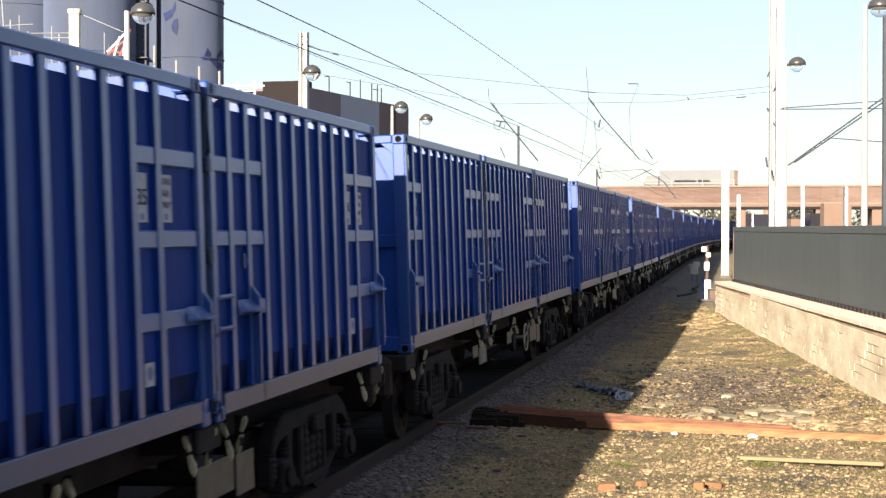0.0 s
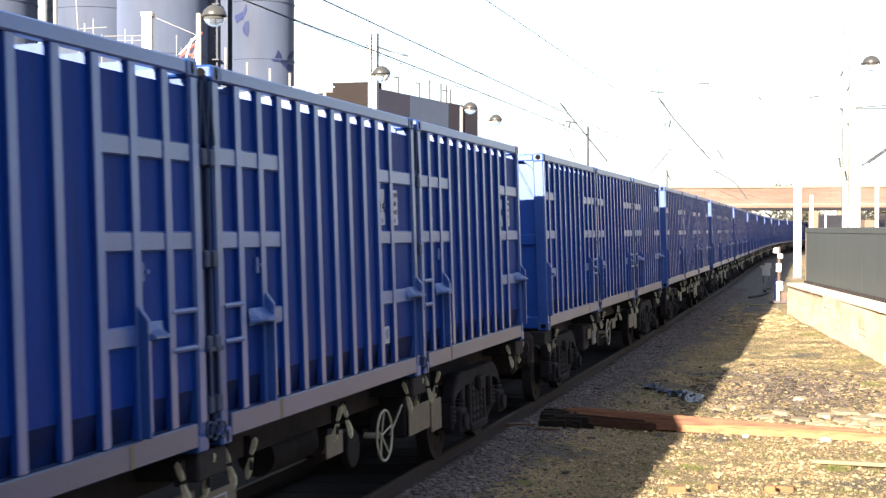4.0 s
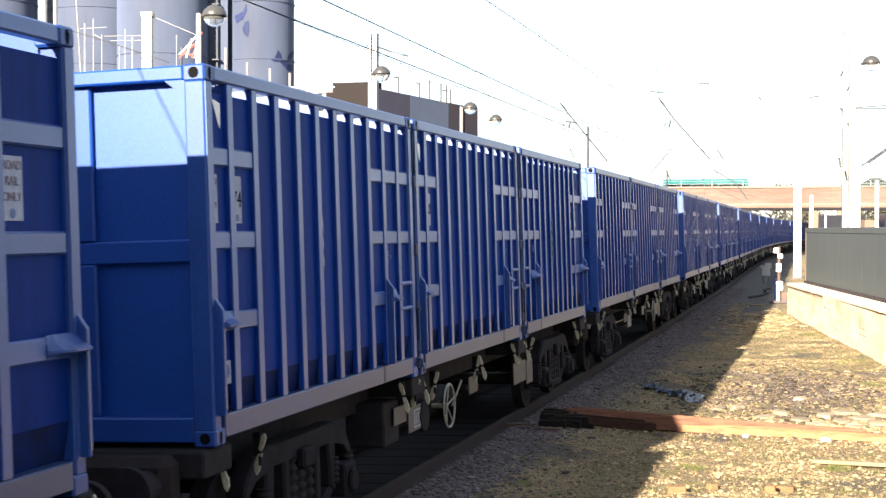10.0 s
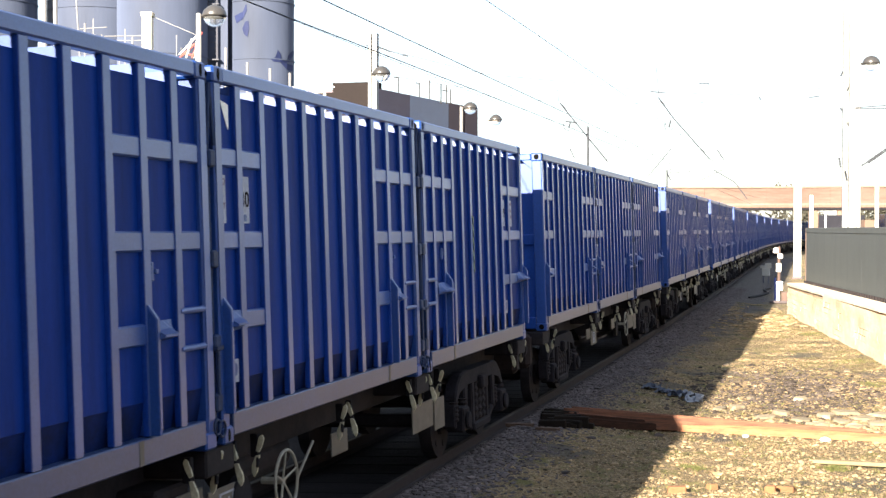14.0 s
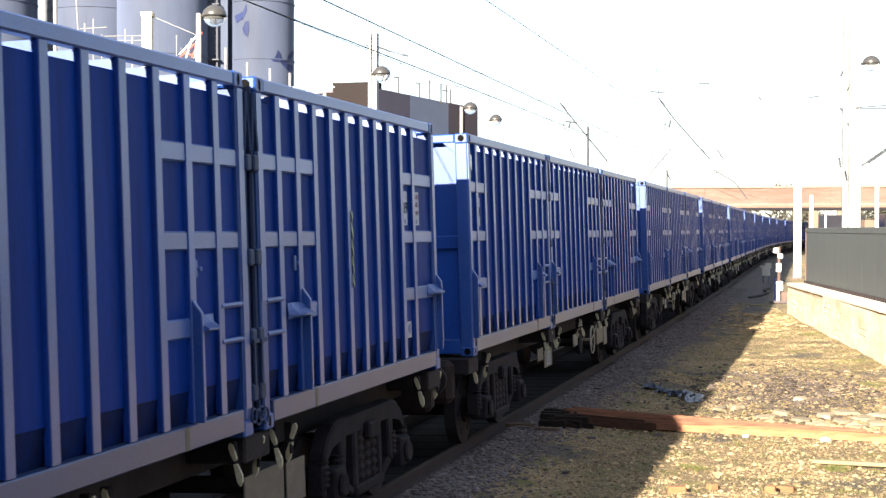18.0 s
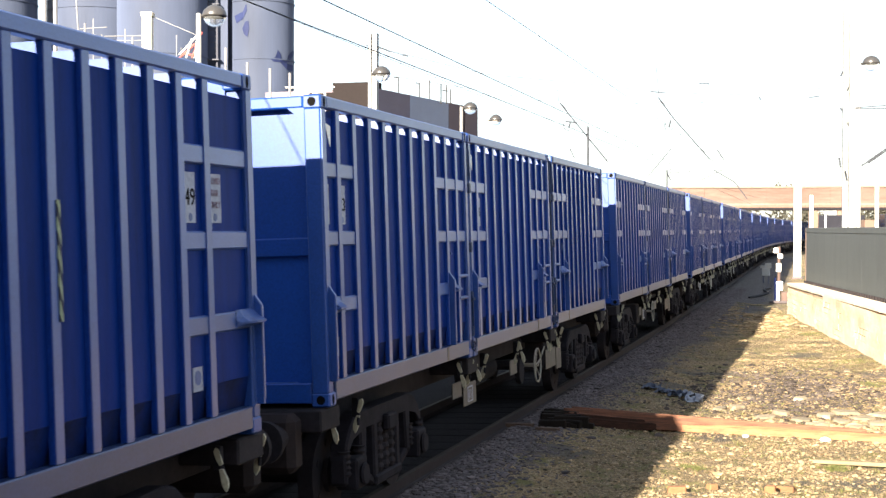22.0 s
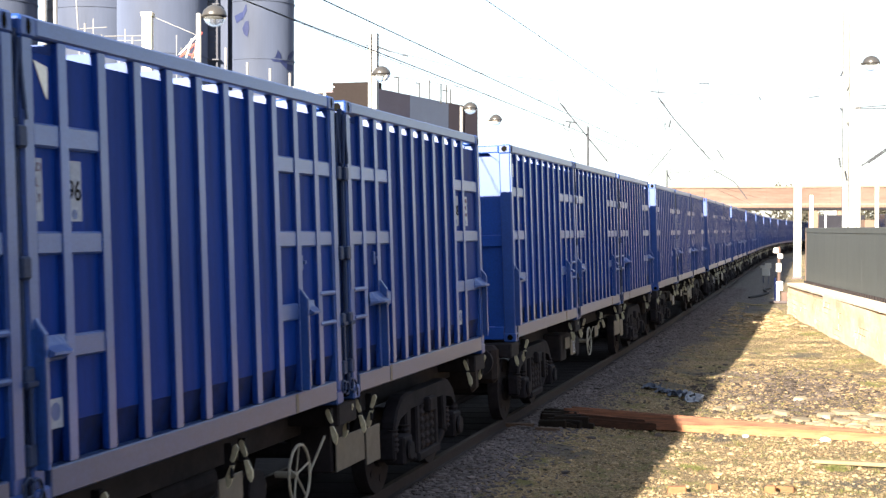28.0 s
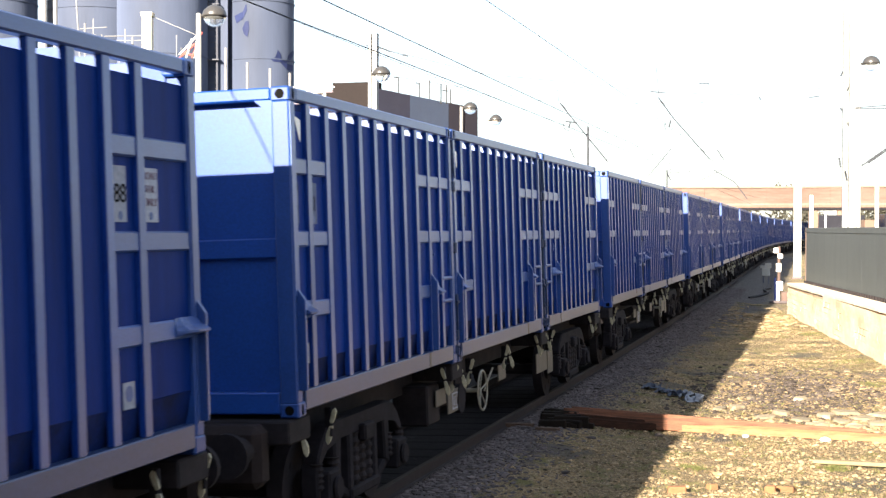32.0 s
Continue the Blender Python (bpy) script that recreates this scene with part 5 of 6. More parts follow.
def car_transporter():
    root = thing("car_transporter", label="car transporter lorry with open decks driving over the bridge", category="lorry")
    bm = bmesh.new()
    box(bm, -5.5, 7.0, -1.2, 1.2, 0.75, 0.95)
    part("lower_deck", bm, COACH, root)
    bm = bmesh.new()
    box(bm, -5.5, 7.0, -1.2, 1.2, 1.45, 1.58)
    part("upper_deck", bm, COACH, root)
    for x in (-5.2, -1.0, 3.0, 6.8):
        for y in (-1.18, 1.10):
            bm = bmesh.new()
            box(bm, x, x + 0.1, y, y + 0.08, 0.95, 1.45)
            part("post", bm, COACH, root)
    bm = bmesh.new()
    prism(bm, [(-8.0, 0.5), (-5.8, 0.5), (-5.8, 2.6), (-7.6, 2.6), (-8.0, 1.7)], "y", -1.2, 1.2)
    part("cab", bm, COACH, root, bevel=0.05)
    wheels(root, (-7.0, 3.6, 4.8), 0.45, 1.15)
    return root


def loaded_car(mat, label):
    """A car on the transporter's upper deck."""
    root = thing("car", label=label, category="car", group="cars on the transporter")
    bm = bmesh.new()
    prism(bm, [(-1.95, 0.2), (1.95, 0.2), (1.98, 0.75), (1.35, 0.85), (0.85, 1.35), (-0.65, 1.38), (-1.3, 0.85), (-1.95, 0.72)], "y", -0.8, 0.8)
    part("body", bm, mat, root, bevel=0.05)
    bm = bmesh.new()
    prism(bm, [(-1.0, 0.92), (1.0, 0.92), (0.72, 1.22), (-0.55, 1.24)], "y", -0.806, 0.806)
    part("window", bm, COACH, root)
    wheels(root, (-1.25, 1.25), 0.3, 0.78)
    return root


TEALBUS = material("pale_teal_bus_paint", (0.026, 0.110, 0.120), 0.1, scale=1, bump=0.0)
REDCAR = material("red_car_paint", (0.075, 0.004, 0.012), 0.1, scale=1, bump=0.0)
SILVER = material("silver_car_paint", (0.030, 0.046, 0.050), 0.1, scale=1, bump=0.0)
ROAD = (199.0, 6.604)
# each vehicle with its place along the road at the start; all drive at one speed
PACE = 11.3
TRAFFIC = [(box_lorry(), -4.5, 0.0), (teal_bus(), 98.0, 0.0), (car_transporter(), 123.2, 0.0)]
for car_x, paint, words_of in ((-3.6, SILVER, "silver car riding on the transporter"), (0.6, WHITE, "white car riding on the transporter"), (4.8, REDCAR, "red car riding on the transporter")):
    TRAFFIC.append((loaded_car(paint, words_of), 123.2 + car_x, 1.584))


def mast(a, d, w, top, name="overhead_mast"):
    x, y = spot(a, d)
    root = thing(name, label="pale steel overhead line mast", category="mast", group="overhead line masts")
    root.matrix_basis = pose(x, y, 0)
    for sx in (-1, 1):
        bm = bmesh.new()
        box(bm, *sorted((sx * w / 2, sx * (w / 2 - 0.07))), -0.12, 0.12, 0, top)
        part("flange", bm, MASTW, root)
    bm = bmesh.new()
    box(bm, -w / 2 + 0.07, w / 2 - 0.07, -0.02, 0.02, 0, top)
    part("web", bm, MASTW, root)
    bm = bmesh.new()
    box(bm, -w / 2 - 0.08, w / 2 + 0.08, -0.3, 0.3, -0.1, 0.12)
    part("foundation", bm, BALLAST, root)
    return root


mast((1411 - 784) / 2609, 86, 0.44, 6.4)
mast((1503 - 784) / 2609, 46, 0.47, 13.5)
mast((661 - 784) / 2609, 46, 0.26, 8.95)


def wire(name, pts, r, label):
    """A thin round wire swept through points that run along y."""
    bm = bmesh.new()
    rings = [[bm.verts.new((x + r * math.cos(k * math.pi / 3), y, z + r * math.sin(k * math.pi / 3))) for k in range(6)] for x, y, z in pts]
    for a, b in zip(rings, rings[1:]):
        for k in range(6):
            bm.faces.new((a[k], a[(k + 1) % 6], b[(k + 1) % 6], b[k]))
    bm.faces.new(rings[0][::-1]), bm.faces.new(rings[-1])
    return thing(name, bm, WIRE, label, "wire", group="overhead wires")


def along(side, z, sag=0.0, span=50.0, off=20):
    pts = []
    for s in np.arange(-15, 200, 5.0):
        p = on_track(s, side).translation
        f = ((s - off) % span) / span
        pts.append((p.x, p.y, RAIL_Z + z - sag * 4 * f * (1 - f)))
    return pts


wire("contact_wire", along(0.1, 4.70), 0.006, "overhead contact wire above the track")
wire("messenger_wire", along(0.2, 6.06, 0.04), 0.005, "sagging messenger wire above the track")
wire("messenger_wire", along(-3.6, 6.76, 0.06), 0.0105, "sagging messenger wire above the next track")
wire("feeder_wire", along(-4.1, 6.39, 0.06), 0.0045, "thin feeder wire above the next track")


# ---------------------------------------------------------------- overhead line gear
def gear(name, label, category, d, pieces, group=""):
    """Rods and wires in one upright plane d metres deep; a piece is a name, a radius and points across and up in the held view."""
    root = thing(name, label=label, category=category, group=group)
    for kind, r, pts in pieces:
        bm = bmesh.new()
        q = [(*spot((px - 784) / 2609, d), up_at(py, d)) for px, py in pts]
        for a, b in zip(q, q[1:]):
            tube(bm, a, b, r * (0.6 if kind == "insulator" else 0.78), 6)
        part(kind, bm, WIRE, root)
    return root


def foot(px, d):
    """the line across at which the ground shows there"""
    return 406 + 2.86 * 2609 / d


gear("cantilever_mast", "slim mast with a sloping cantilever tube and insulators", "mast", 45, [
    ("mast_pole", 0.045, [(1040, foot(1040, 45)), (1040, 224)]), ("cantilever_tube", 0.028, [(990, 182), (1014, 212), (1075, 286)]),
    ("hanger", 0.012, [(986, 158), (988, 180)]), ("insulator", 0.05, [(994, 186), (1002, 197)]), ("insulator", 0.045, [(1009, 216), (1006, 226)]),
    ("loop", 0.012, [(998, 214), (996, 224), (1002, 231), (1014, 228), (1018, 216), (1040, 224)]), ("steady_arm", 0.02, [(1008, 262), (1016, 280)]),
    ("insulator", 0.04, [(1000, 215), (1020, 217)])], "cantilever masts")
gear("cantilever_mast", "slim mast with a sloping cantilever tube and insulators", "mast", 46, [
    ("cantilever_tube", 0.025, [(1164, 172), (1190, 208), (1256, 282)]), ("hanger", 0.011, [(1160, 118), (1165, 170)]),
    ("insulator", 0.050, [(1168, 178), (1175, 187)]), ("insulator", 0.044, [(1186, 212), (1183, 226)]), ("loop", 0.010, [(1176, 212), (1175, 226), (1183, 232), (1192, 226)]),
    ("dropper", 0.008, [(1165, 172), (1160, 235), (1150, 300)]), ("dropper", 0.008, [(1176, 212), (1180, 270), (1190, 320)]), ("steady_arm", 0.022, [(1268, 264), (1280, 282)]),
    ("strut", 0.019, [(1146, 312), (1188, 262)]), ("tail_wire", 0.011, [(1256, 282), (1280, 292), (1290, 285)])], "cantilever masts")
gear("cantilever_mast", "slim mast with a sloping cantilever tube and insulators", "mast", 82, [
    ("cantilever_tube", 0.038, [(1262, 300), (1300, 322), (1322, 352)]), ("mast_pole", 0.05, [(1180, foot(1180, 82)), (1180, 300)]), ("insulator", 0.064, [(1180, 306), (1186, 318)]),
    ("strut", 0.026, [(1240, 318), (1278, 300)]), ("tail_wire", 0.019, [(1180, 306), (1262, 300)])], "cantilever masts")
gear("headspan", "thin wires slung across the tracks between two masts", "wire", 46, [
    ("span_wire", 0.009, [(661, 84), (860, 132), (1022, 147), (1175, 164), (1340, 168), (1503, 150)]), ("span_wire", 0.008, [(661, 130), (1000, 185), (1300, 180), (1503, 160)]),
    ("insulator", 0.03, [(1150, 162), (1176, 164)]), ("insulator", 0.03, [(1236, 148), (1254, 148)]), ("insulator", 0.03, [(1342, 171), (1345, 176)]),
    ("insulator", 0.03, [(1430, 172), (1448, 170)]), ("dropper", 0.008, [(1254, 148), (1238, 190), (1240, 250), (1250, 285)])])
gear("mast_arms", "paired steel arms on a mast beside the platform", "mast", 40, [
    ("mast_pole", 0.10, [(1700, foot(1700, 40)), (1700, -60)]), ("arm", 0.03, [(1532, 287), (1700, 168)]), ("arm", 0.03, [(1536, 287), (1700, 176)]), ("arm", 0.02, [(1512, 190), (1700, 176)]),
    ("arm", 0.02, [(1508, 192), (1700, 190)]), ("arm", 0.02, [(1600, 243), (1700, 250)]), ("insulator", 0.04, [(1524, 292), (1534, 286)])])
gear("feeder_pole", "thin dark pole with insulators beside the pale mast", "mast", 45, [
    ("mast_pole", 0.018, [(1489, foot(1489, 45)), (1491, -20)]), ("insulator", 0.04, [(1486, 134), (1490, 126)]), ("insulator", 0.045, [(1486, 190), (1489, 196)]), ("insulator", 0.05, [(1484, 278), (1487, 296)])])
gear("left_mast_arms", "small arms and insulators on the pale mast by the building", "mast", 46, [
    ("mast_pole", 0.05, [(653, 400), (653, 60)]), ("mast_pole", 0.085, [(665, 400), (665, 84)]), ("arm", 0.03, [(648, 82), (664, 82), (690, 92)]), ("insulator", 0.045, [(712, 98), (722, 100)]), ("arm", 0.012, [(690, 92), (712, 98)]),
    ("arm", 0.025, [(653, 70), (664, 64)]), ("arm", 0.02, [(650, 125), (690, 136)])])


# ---------------------------------------------------------------- beyond the fence, under and beside the bridge
def box_thing(name, px0, px1, py0, py1, d, depth, mat, label, category, foot_z=None):
    """An upright block that faces the camera, d metres deep."""
    a, b = spot((px0 - 784) / 2609, d), spot((px1 - 784) / 2609, d)
    p = Vector((*a, 0))
    way = Vector((b[0] - a[0], b[1] - a[1], 0))
    w = way.length
    root = thing(name, label=label, category=category)
    root.matrix_basis = Matrix.Translation(p) @ pose(0, 0, 0, 0, 0, math.degrees(math.atan2(way.y, way.x)))
    bm = bmesh.new()
    box(bm, 0, w, 0, depth, up_at(py1, d) if foot_z is None else foot_z, up_at(py0, d))
    part("block", bm, mat, root, bevel=0.02)
    return root


for px, top, d, w in ((1436, 345, 70, 0.16), (1552, 318, 62, 0.14), (1461, 374, 75, 0.08), (1630, 330, 60, 0.16)):
    box_thing("platform_post", px - w * 1300 / d, px + w * 1300 / d, top, 400, d, w, WHITE, "white post beyond the platform", "post", 0.0)
for px0, px1, top, d in ((1436, 1448, 372, 110), (1530, 1551, 388, 110), (1590, 1640, 360, 110)):
    box_thing("brick_pier", px0, px1, top, 420, d, 1.0, BRICKRED, "orange brick pier in the sun", "pier", -0.1)
for px0, px1, top, d in ((1445, 1530, 380, 130), (1565, 1640, 378, 130)):
    box_thing("parked_coach", px0, px1, top, 410, d, 2.6, COACHBODY, "dark navy coach standing beyond the platform", "railway coach", 0.0)


# ---------------------------------------------------------------- far trees behind the bridge
def far_trees():
    rng = np.random.default_rng(21)
    verts, faces = [], []
    for k in range(46):
        x, y = rng.uniform(-45, 45), rng.uniform(225, 300)
        top, w = rng.uniform(5, 7.5) + (4.5 if -12 < x < -4 else 0), rng.uniform(2.0, 4.0)
        for i in range(260):
            u = rng.standard_normal(3)
            u /= np.linalg.norm(u)
            c = np.array((x, y, top * 0.55)) + u * np.array((w, w, top * 0.45)) * (0.55 + 0.45 * rng.random())
            a, b = rng.standard_normal(3) * 0.3, rng.standard_normal(3) * 0.3
            n = len(verts)
            verts += [tuple(c + a), tuple(c - a), tuple(c + b)]
            faces.append((n, n + 1, n + 2))
        n = len(verts)
        for z, r in ((-0.2, 0.25), (top * 0.7, 0.08)):
            verts += [(x + r * math.cos(q), y + r * math.sin(q), z) for q in (0, 2.1, 4.2)]
        faces += [(n + i, n + (i + 1) % 3, n + 3 + (i + 1) % 3, n + 3 + i) for i in range(3)]
    me = bpy.data.meshes.new("far_trees")
    me.from_pydata(verts, [], faces)
    me.materials.append(material("winter_foliage", (0.05, 0.046, 0.034), 0.9, second=(0.03, 0.032, 0.022), scale=0.1, island=0.4, bump=0))
    tagged(new("far_trees", me), "far bare winter trees beyond the bridge", "trees", kind="stuff")


far_trees()


# ---------------------------------------------------------------- loose stones, ballast and weeds
def scatter(name, count, place, size, mat, label, category, seed, flat=0.6):
    """Many small faceted stones in one mesh."""
    rng = np.random.default_rng(seed)
    bm = bmesh.new()
    bmesh.ops.create_icosphere(bm, subdivisions=1, radius=1.0)
    base = np.array([v.co[:] for v in bm.verts])
    faces = np.array([[v.index for v in f.verts] for f in bm.faces])
    bm.free()
    shapes = [base * (1 + 0.35 * rng.standard_normal((len(base), 1)) * 0.6) for _ in range(12)]
    verts, tris = [], []
    for i in range(count):
        x, y = place(rng)
        r = size * rng.lognormal(0, 0.42)
        s = shapes[i % 12] * (r * np.array([1 + 0.4 * rng.random(), 1 + 0.4 * rng.random(), flat]))
        a = rng.random() * 6.283
        c, q = math.cos(a), math.sin(a)
        s = np.stack([s[:, 0] * c - s[:, 1] * q + x, s[:, 0] * q + s[:, 1] * c + y, s[:, 2] + ground_height(x, y) + rough(x, y) + r * flat * 0.15], 1)
        verts.append(s), tris.append(faces + 12 * i)
    me = bpy.data.meshes.new(name)
    me.from_pydata(np.concatenate(verts).tolist(), [], np.concatenate(tris).tolist())
    me.materials.append(mat)
    ob = new(name, me)
    return tagged(ob, label, category, kind="stuff")


def wall_x(y):
    return -1.13 + 0.1267 * (51.6 - y)


def track_x(y):
    return float(np.interp(y, line_y, line_x))


def on_shoulder(rng):
    y = 11 + 60 * rng.random() ** 1.8
    return track_x(y) + 0.86 + abs(rng.normal(0, 0.44)), y


def on_waste(rng):
    y = 12 + 46 * rng.random() ** 1.6
    a, b = track_x(y) + 1.9, min(wall_x(y), 0.2 * y)
    return a + (b - a) * rng.random(), y


def on_near_waste(rng):
    y = 13.0 + 15 * rng.random() ** 1.3
    a, b = track_x(y) + 2.0, 0.12 * y + 1.2
    return a + (b - a) * rng.random() ** 0.8, y


def in_clumps(rng):
    for i in range(20):
        x, y = on_waste(rng)
        if noise.noise((x * 1.1, y * 1.1, 4)) + 0.5 * noise.noise((x * 3.3, y * 3.3, 8)) > 0.1:
            break
    return x, y


def in_patch(rng):
    return rng.normal(-0.45, 0.95), rng.normal(26.6, 2.2)


def by_timber(rng):
    return rng.normal(0.9, 0.9), rng.normal(22.0, 0.45)


scatter("ballast", 38000, on_shoulder, 0.0155, BALLAST, "grey-mauve broken stone ballast along the rail", "ballast", 3)
scatter("loose_stones", 34000, in_clumps, 0.0095, RUBBLE, "small pale stones scattered over the dirt", "stones", 4)
scatter("dark_grit", 10000, on_waste, 0.0090, GRIT, "small dark mossy grit strewn over the dirt", "stones", 14)
scatter("grit_patch", 5500, in_patch, 0.019, CINDER, "patch of grey loose grit on the dirt", "stones", 5)
scatter("rubble", 420, by_timber, 0.036, RUBBLE, "pale broken rubble beside the timber", "stones", 6, 0.5)
scatter("pebbles", 11000, on_near_waste, 0.0135, PEBBLE, "mixed pale and brown pebbles on the near dirt", "stones", 16, 0.75)
scatter("large_stones", 1500, lambda r: (r.uniform(-2.2, 3.9), 14.0 + 16 * r.random() ** 1.5), 0.0175, RUBBLE, "larger pale stones lying on the near dirt", "stones", 12, 0.5)
scatter("rubble_far", 500, lambda r: (r.normal(-1.5, 0.5), r.normal(47, 2.5)), 0.05, RUBBLE, "pale rubble at the foot of the wall", "stones", 7, 0.4)


def lump(bm, w, d, h, rng, n=9):
    """A flat broken stone with an uneven rim and a worn top."""
    rim = [1 + rng.uniform(-0.32, 0.25) for _ in range(n)]
    for scale, z in ((1.0, -0.02), (1.0, 0.6 * h), (0.86, h)):
        ring = [bm.verts.new((0.5 * w * r * scale * math.cos(6.283 * i / n), 0.5 * d * r * scale * math.sin(6.283 * i / n), z + rng.uniform(-0.08, 0.08) * h)) for i, r in enumerate(rim)]
        if scale == 1.0 and z < 0:
            bm.faces.new(ring[::-1])
        else:
            for i in range(n):
                bm.faces.new((last[i], last[(i + 1) % n], ring[(i + 1) % n], ring[i]))
        last = ring
    bm.faces.new(last)


def lay(ob, px, py, turn=0.0, lift=0.0):
    x, y = spot((px - 784) / 2609, 7462 / (py - 406))
    ob.matrix_basis = pose(x, y, ground_height(x, y) + lift, 0, 0, turn)


def small_finds():
    """Slabs behind the timber, brick ends, broken boards and litter on the dirt."""
    rng = random.Random(21)
    slabrock = material("pale_stone_slab", (0.30, 0.245, 0.165), 0.9, second=(0.15, 0.12, 0.078), scale=6, amount=0.8, bump=0.5, vary=0.2)
    for px, py, w, d in ((1356, 742, 0.26, 0.5), (1384, 733, 0.22, 0.4), (1420, 745, 0.30, 0.5), (1450, 752, 0.34, 0.36), (1462, 738, 0.34, 0.5), (1492, 747, 0.30, 0.45), (1498, 731, 0.36, 0.5), (1530, 741, 0.36, 0.5),
                         (1526, 757, 0.34, 0.36), (1560, 749, 0.34, 0.5), (1562, 733, 0.34, 0.45), (1275, 727, 0.20, 0.45), (1305, 725, 0.24, 0.4), (1418, 706, 0.24, 0.4), (1330, 706, 0.13, 0.3), (1500, 655, 0.16, 0.4), (1478, 692, 0.13, 0.3)):
        bm = bmesh.new()
        lump(bm, w, d, rng.uniform(0.03, 0.06), rng)
        lay(thing("stone_slab", bm, slabrock, "pale flat broken stone slab bedded in the dirt", "stone", group="stone slabs on the dirt"), px, py, rng.uniform(-25, 25))
    brick = material("broken_red_brick", (0.24, 0.112, 0.050), 0.9, second=(0.15, 0.075, 0.036), scale=9, amount=0.8, bump=0.5)
    for px, py, w, d, h, a in ((1200, 872, 0.20, 0.12, 0.07, 8), (1262, 866, 0.11, 0.10, 0.06, 40), (1366, 877, 0.10, 0.12, 0.08, 75), (1392, 871, 0.20, 0.11, 0.05, -12)):
        bm = bmesh.new()
        box(bm, -w / 2, w / 2, -d / 2, d / 2, -0.02, h)
        for v in bm.verts:
            v.co += Vector((rng.uniform(-0.012, 0.012), rng.uniform(-0.012, 0.012), rng.uniform(-0.01, 0.01)))
        lay(thing("broken_brick", bm, brick, "broken orange-red brick end lying in the dirt", "brick", group="brick ends", bevel=0.012), px, py, a)
    board = material("rotten_brown_board", (0.085, 0.050, 0.034), 0.9, second=(0.045, 0.028, 0.021), scale=5, amount=0.9, grain=50, bump=0.5, stretch=(1, 7, 7))
    for px, py, w, d, a in ((915, 768, 0.50, 0.10, 8), (970, 776, 0.34, 0.11, -4), (950, 735, 0.34, 0.09, 5)):
        bm = bmesh.new()
        prism(bm, [(-0.5 * w, -0.4 * d), (0.42 * w, -0.5 * d), (0.5 * w, 0.1 * d), (0.40 * w, 0.5 * d), (-0.44 * w, 0.45 * d)], "z", -0.03, 0.03)
        lay(thing("broken_board", bm, board, "broken brown board lying in the ballast", "board", group="broken boards", bevel=0.008), px, py, a, 0.02)
    paper = material("white_litter", (0.70, 0.72, 0.78), 0.6, second=(0.5, 0.52, 0.58), scale=12, bump=0.2)
    for px, py, w in ((1321, 775, 0.10), (1462, 781, 0.15)):
        bm = bmesh.new()
        bmesh.ops.create_icosphere(bm, subdivisions=2, radius=0.5 * w)
        for v in bm.verts:
            v.co *= 1 + 0.35 * noise.noise(v.co * 30 + Vector((px, 0, 0)))
            v.co.z = 0.5 * v.co.z + 0.1 * w
        lay(thing("crumpled_paper", bm, paper, "crumpled white paper on the dirt", "litter", group="litter"), px, py, 0, 0.01)
    bm = bmesh.new()
    tube(bm, (-0.24, 0, 0.03), (0.26, 0.1, 0.03), 0.025, 7, 0.012)
    lay(thing("stick", bm, PALEWOOD, "pale dry stick on the dirt", "stick"), 1328, 583)


small_finds()


def weeds():
    rng = np.random.default_rng(9)
    verts, faces = [], []
    tufts = ((-0.22, 41.9, 0.6), (0.99, 28.3, 0.4), (0.17, 18.4, 0.16), (-1.47, 17.8, 0.14), (0.6, 33.0, 0.5), (1.9, 17.2, 0.3))
    for i in range(3000):
        x, y = on_waste(rng)
        if i >= 2600:
            cx, cy, r = tufts[i % 6]
            x, y = rng.normal(cx, r * 0.5), rng.normal(cy, r * 0.6)
        elif noise.noise((x * 0.5, y * 0.5, 7)) < (0.05 if x < 1.2 else -0.25):
            continue
        z = ground_height(x, y) + rough(x, y) - 0.005
        for k in range(9):
            a = rng.random() * 6.283
            h, w, o = 0.012 + 0.035 * rng.random(), 0.006, 0.09 * rng.random()
            c, q = math.cos(a), math.sin(a)
            bx, by = x + o * c, y + o * q
            n = len(verts)
            verts += [(bx - w * q, by + w * c, z), (bx + w * q, by - w * c, z), (bx + 0.5 * h * c, by + 0.5 * h * q, z + h)]
            faces.append((n, n + 1, n + 2))
    me = bpy.data.meshes.new("weeds")
    me.from_pydata(verts, [], faces)
    me.materials.append(material("weed_green", (0.085, 0.095, 0.026), 0.8, second=(0.15, 0.125, 0.045), scale=0.8, amount=0.8, island=0.4, bump=0.02))
    tagged(new("weeds", me), "low green weeds and moss tufts in the dirt", "weeds", kind="stuff")


weeds()


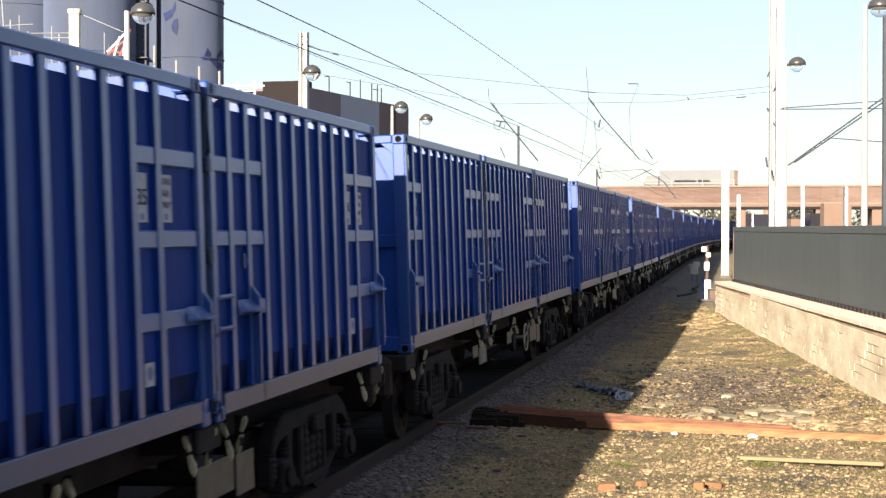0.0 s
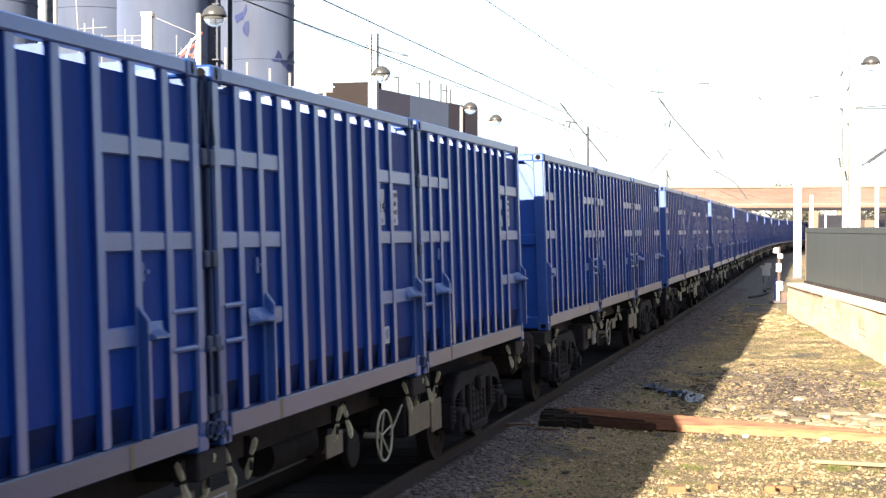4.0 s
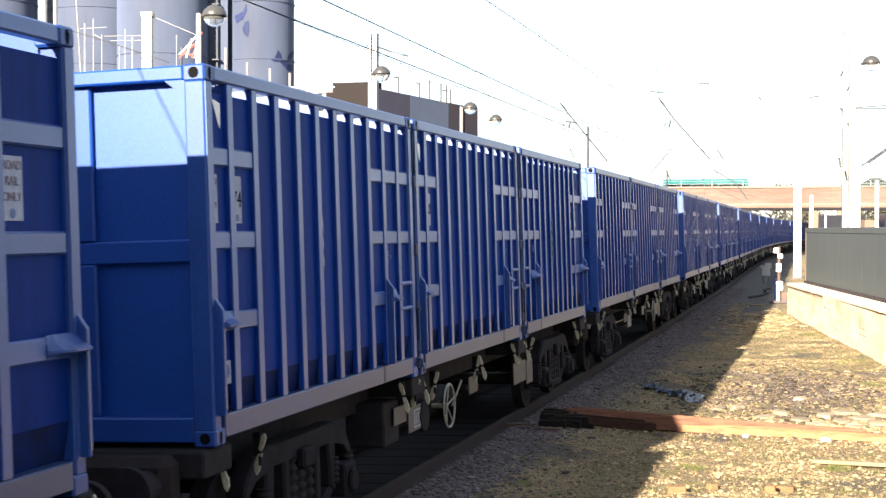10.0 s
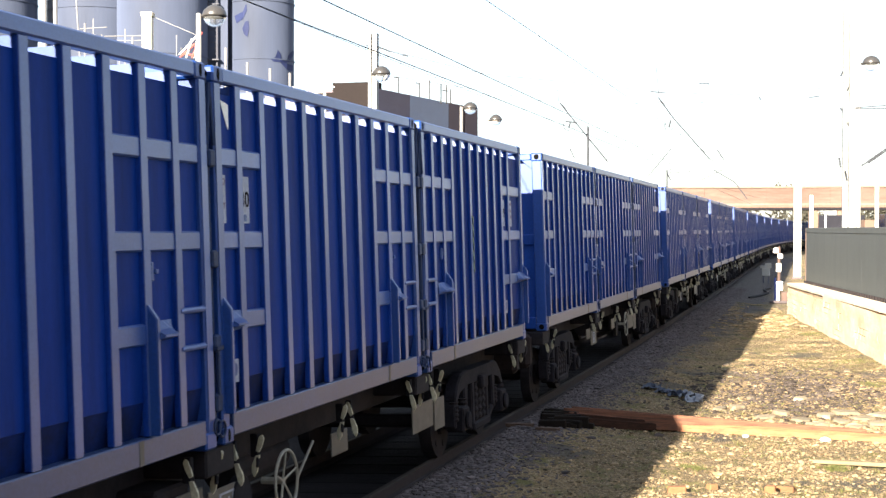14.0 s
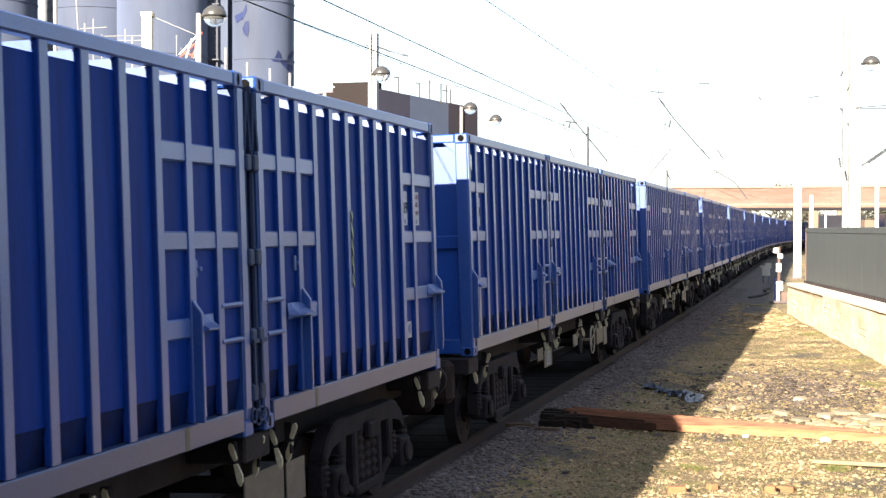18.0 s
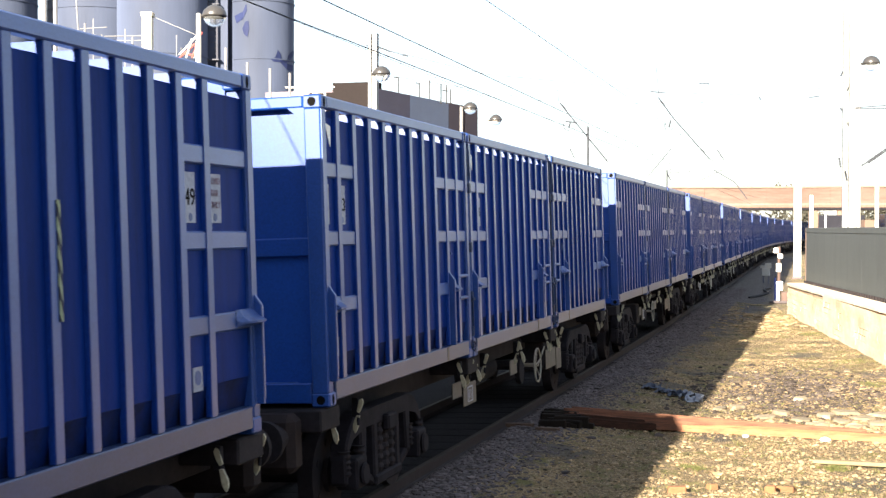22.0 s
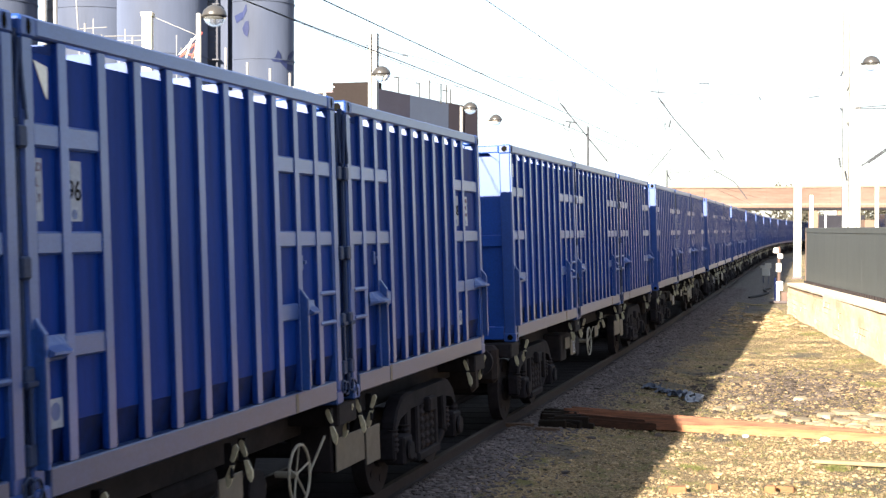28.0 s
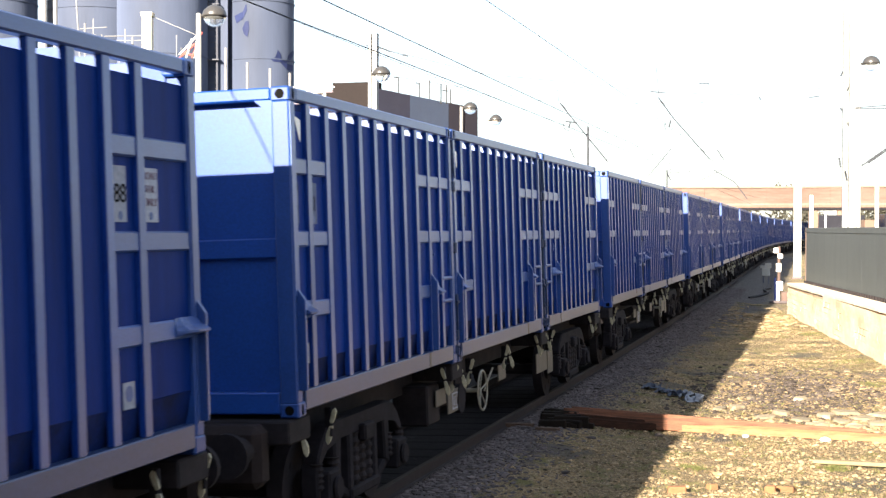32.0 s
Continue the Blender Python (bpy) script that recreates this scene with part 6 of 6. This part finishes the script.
def rag():
    """A crumpled blue-grey rag on the dirt, in torn pieces."""
    root = thing("torn_sheeting", label="crumpled torn blue-grey sheeting on the dirt", category="litter")
    rng = random.Random(5)
    for cx, cy, w, d in ((-2.92, 26.2, 0.32, 0.40), (-2.64, 25.8, 0.34, 0.34), (-2.38, 25.5, 0.32, 0.30), (-2.20, 25.5, 0.28, 0.70), (-2.06, 24.8, 0.30, 0.65)):
        bm = bmesh.new()
        n = 7
        g = [[bm.verts.new((cx + w * (i / n - 0.5) + rng.uniform(-0.015, 0.015), cy + d * (j / n - 0.5) + rng.uniform(-0.03, 0.03),
                            0.03 + ground_height(cx, cy) + max(0, 0.13 * noise.noise((i * 0.5 + cx, j * 0.5, cy)) + rng.uniform(0, 0.02)))) for i in range(n + 1)] for j in range(n + 1)]
        for a, b in zip(g, g[1:]):
            for i in range(n):
                bm.faces.new((a[i], a[i + 1], b[i + 1], b[i]))
        ext = bmesh.ops.extrude_face_region(bm, geom=list(bm.faces))
        bmesh.ops.translate(bm, verts=[q for q in ext["geom"] if isinstance(q, bmesh.types.BMVert)], vec=(0, 0, 0.006))
        part("torn_piece", bm, BLUECLOTH if cx < -2.3 else PALECLOTH, root)


rag()


# ---------------------------------------------------------------- bricks of the platform wall
def wall_bricks():
    rng = random.Random(11)
    bl, bh, joint = 0.43, 0.135, 0.016
    # bricks whose joints are washed out, and bricks that the limewash runs over
    protos = {True: [], False: []}
    for lost in protos:
        grow, shake = (0.0, 0.004) if lost else (joint - 0.0015, 0.0012)
        for k in range(4):
            bm = bmesh.new()
            for v in box(bm, 0, bl + grow, 0, 0.06, 0, bh + grow):
                v.co += Vector((rng.uniform(-shake, shake), rng.uniform(-shake, shake), rng.uniform(-shake, shake)))
            protos[lost].append(mesh("stone_block", bm, WALLSTONE))
    verts, faces = [], []
    count = 0
    for row in range(10):
        z = -0.02 + row * (bh + joint)
        x = 0.22 if row % 2 else 0.0
        while x < wall_len - bl:
            if z + bh < ramp_z(x) - 0.1 and x >= 0:
                lost = noise.noise((x * 0.45, z * 1.8, 3)) > (0.22 if x > 3 else -0.3)
                y = -0.02 + (rng.uniform(0.002, 0.010) if lost else rng.uniform(-0.0015, 0.0015))
                grow, shake = (0.0, 0.004) if lost else (joint - 0.0015, 0.0012)
                if 12.0 < x < 32.0 and count < 300:
                    o = new("stone_block", protos[lost][rng.randrange(4)])
                    o.parent, o.matrix_basis = wall, pose(x, y, z)
                    count += 1
                else:
                    n = len(verts)
                    for dx in (0, bl + grow):
                        for dy in (0, 0.055):
                            for dz in (0, bh + grow):
                                verts.append((x + dx + rng.uniform(-shake, shake), y + dy + rng.uniform(-shake, shake), z + dz + rng.uniform(-shake, shake)))
                    faces += [[n + i for i in q] for q in ((0, 1, 3, 2), (4, 6, 7, 5), (0, 4, 5, 1), (2, 3, 7, 6), (0, 2, 6, 4), (1, 5, 7, 3))]
            x += bl + joint
    me = bpy.data.meshes.new("far_stone_blocks")
    me.from_pydata(verts, [], faces)
    me.materials.append(WALLSTONE)
    ob = tagged(new("far_stone_blocks", me), kind="stuff")
    ob.parent = wall


wall_bricks()


# ---------------------------------------------------------------- motions
def motions():
    """The train rolls towards the camera along its track."""
    times = [0, 0.1] + [0.5 * i for i in range(1, 64)] + [31.9, 32]
    way = [travel(t) for t in times]
    for k, w in train.items():
        walk(w, [(t, chord(d + front(k), 3 * L)) for t, d in zip(times, way)])
    for (k, c), (b, flip) in loads.items():
        walk(b, [(t, chord(d + front(k), 3 * L) @ pose(0, station(k, c), DECK)) for t, d in zip(times, way)])
    for vehicle, x, up in TRAFFIC:
        walk(vehicle, [(t, pose(x - PACE * t, ROAD[0], ROAD[1] + up)) for t in [0, 0.1] + list(range(1, 32)) + [31.9, 32]])
    # wheels turn under the wagons that pass near
    fine = np.arange(0, 32.01, 0.1)
    s = np.array([travel(t) for t in fine])
    for k in range(FIRST, 3):
        for bogie in train[k].children:
            if bogie.name.split(".")[0] != "bogie":
                continue
            for ws in bogie.children:
                if ws.name.split(".")[0] != "wheelset":
                    continue
                p = ws.matrix_basis.translation.copy()
                rows, last = [], None
                for t, d in zip(fine, s):
                    a = math.degrees((s[0] - d) / 0.42)
                    if last is None or a - last > 55 or t >= 31.99:
                        rows.append((float(t), pose(p.x, p.y, p.z, a, 0, 0)))
                        last = a
                walk(ws, rows)


motions()
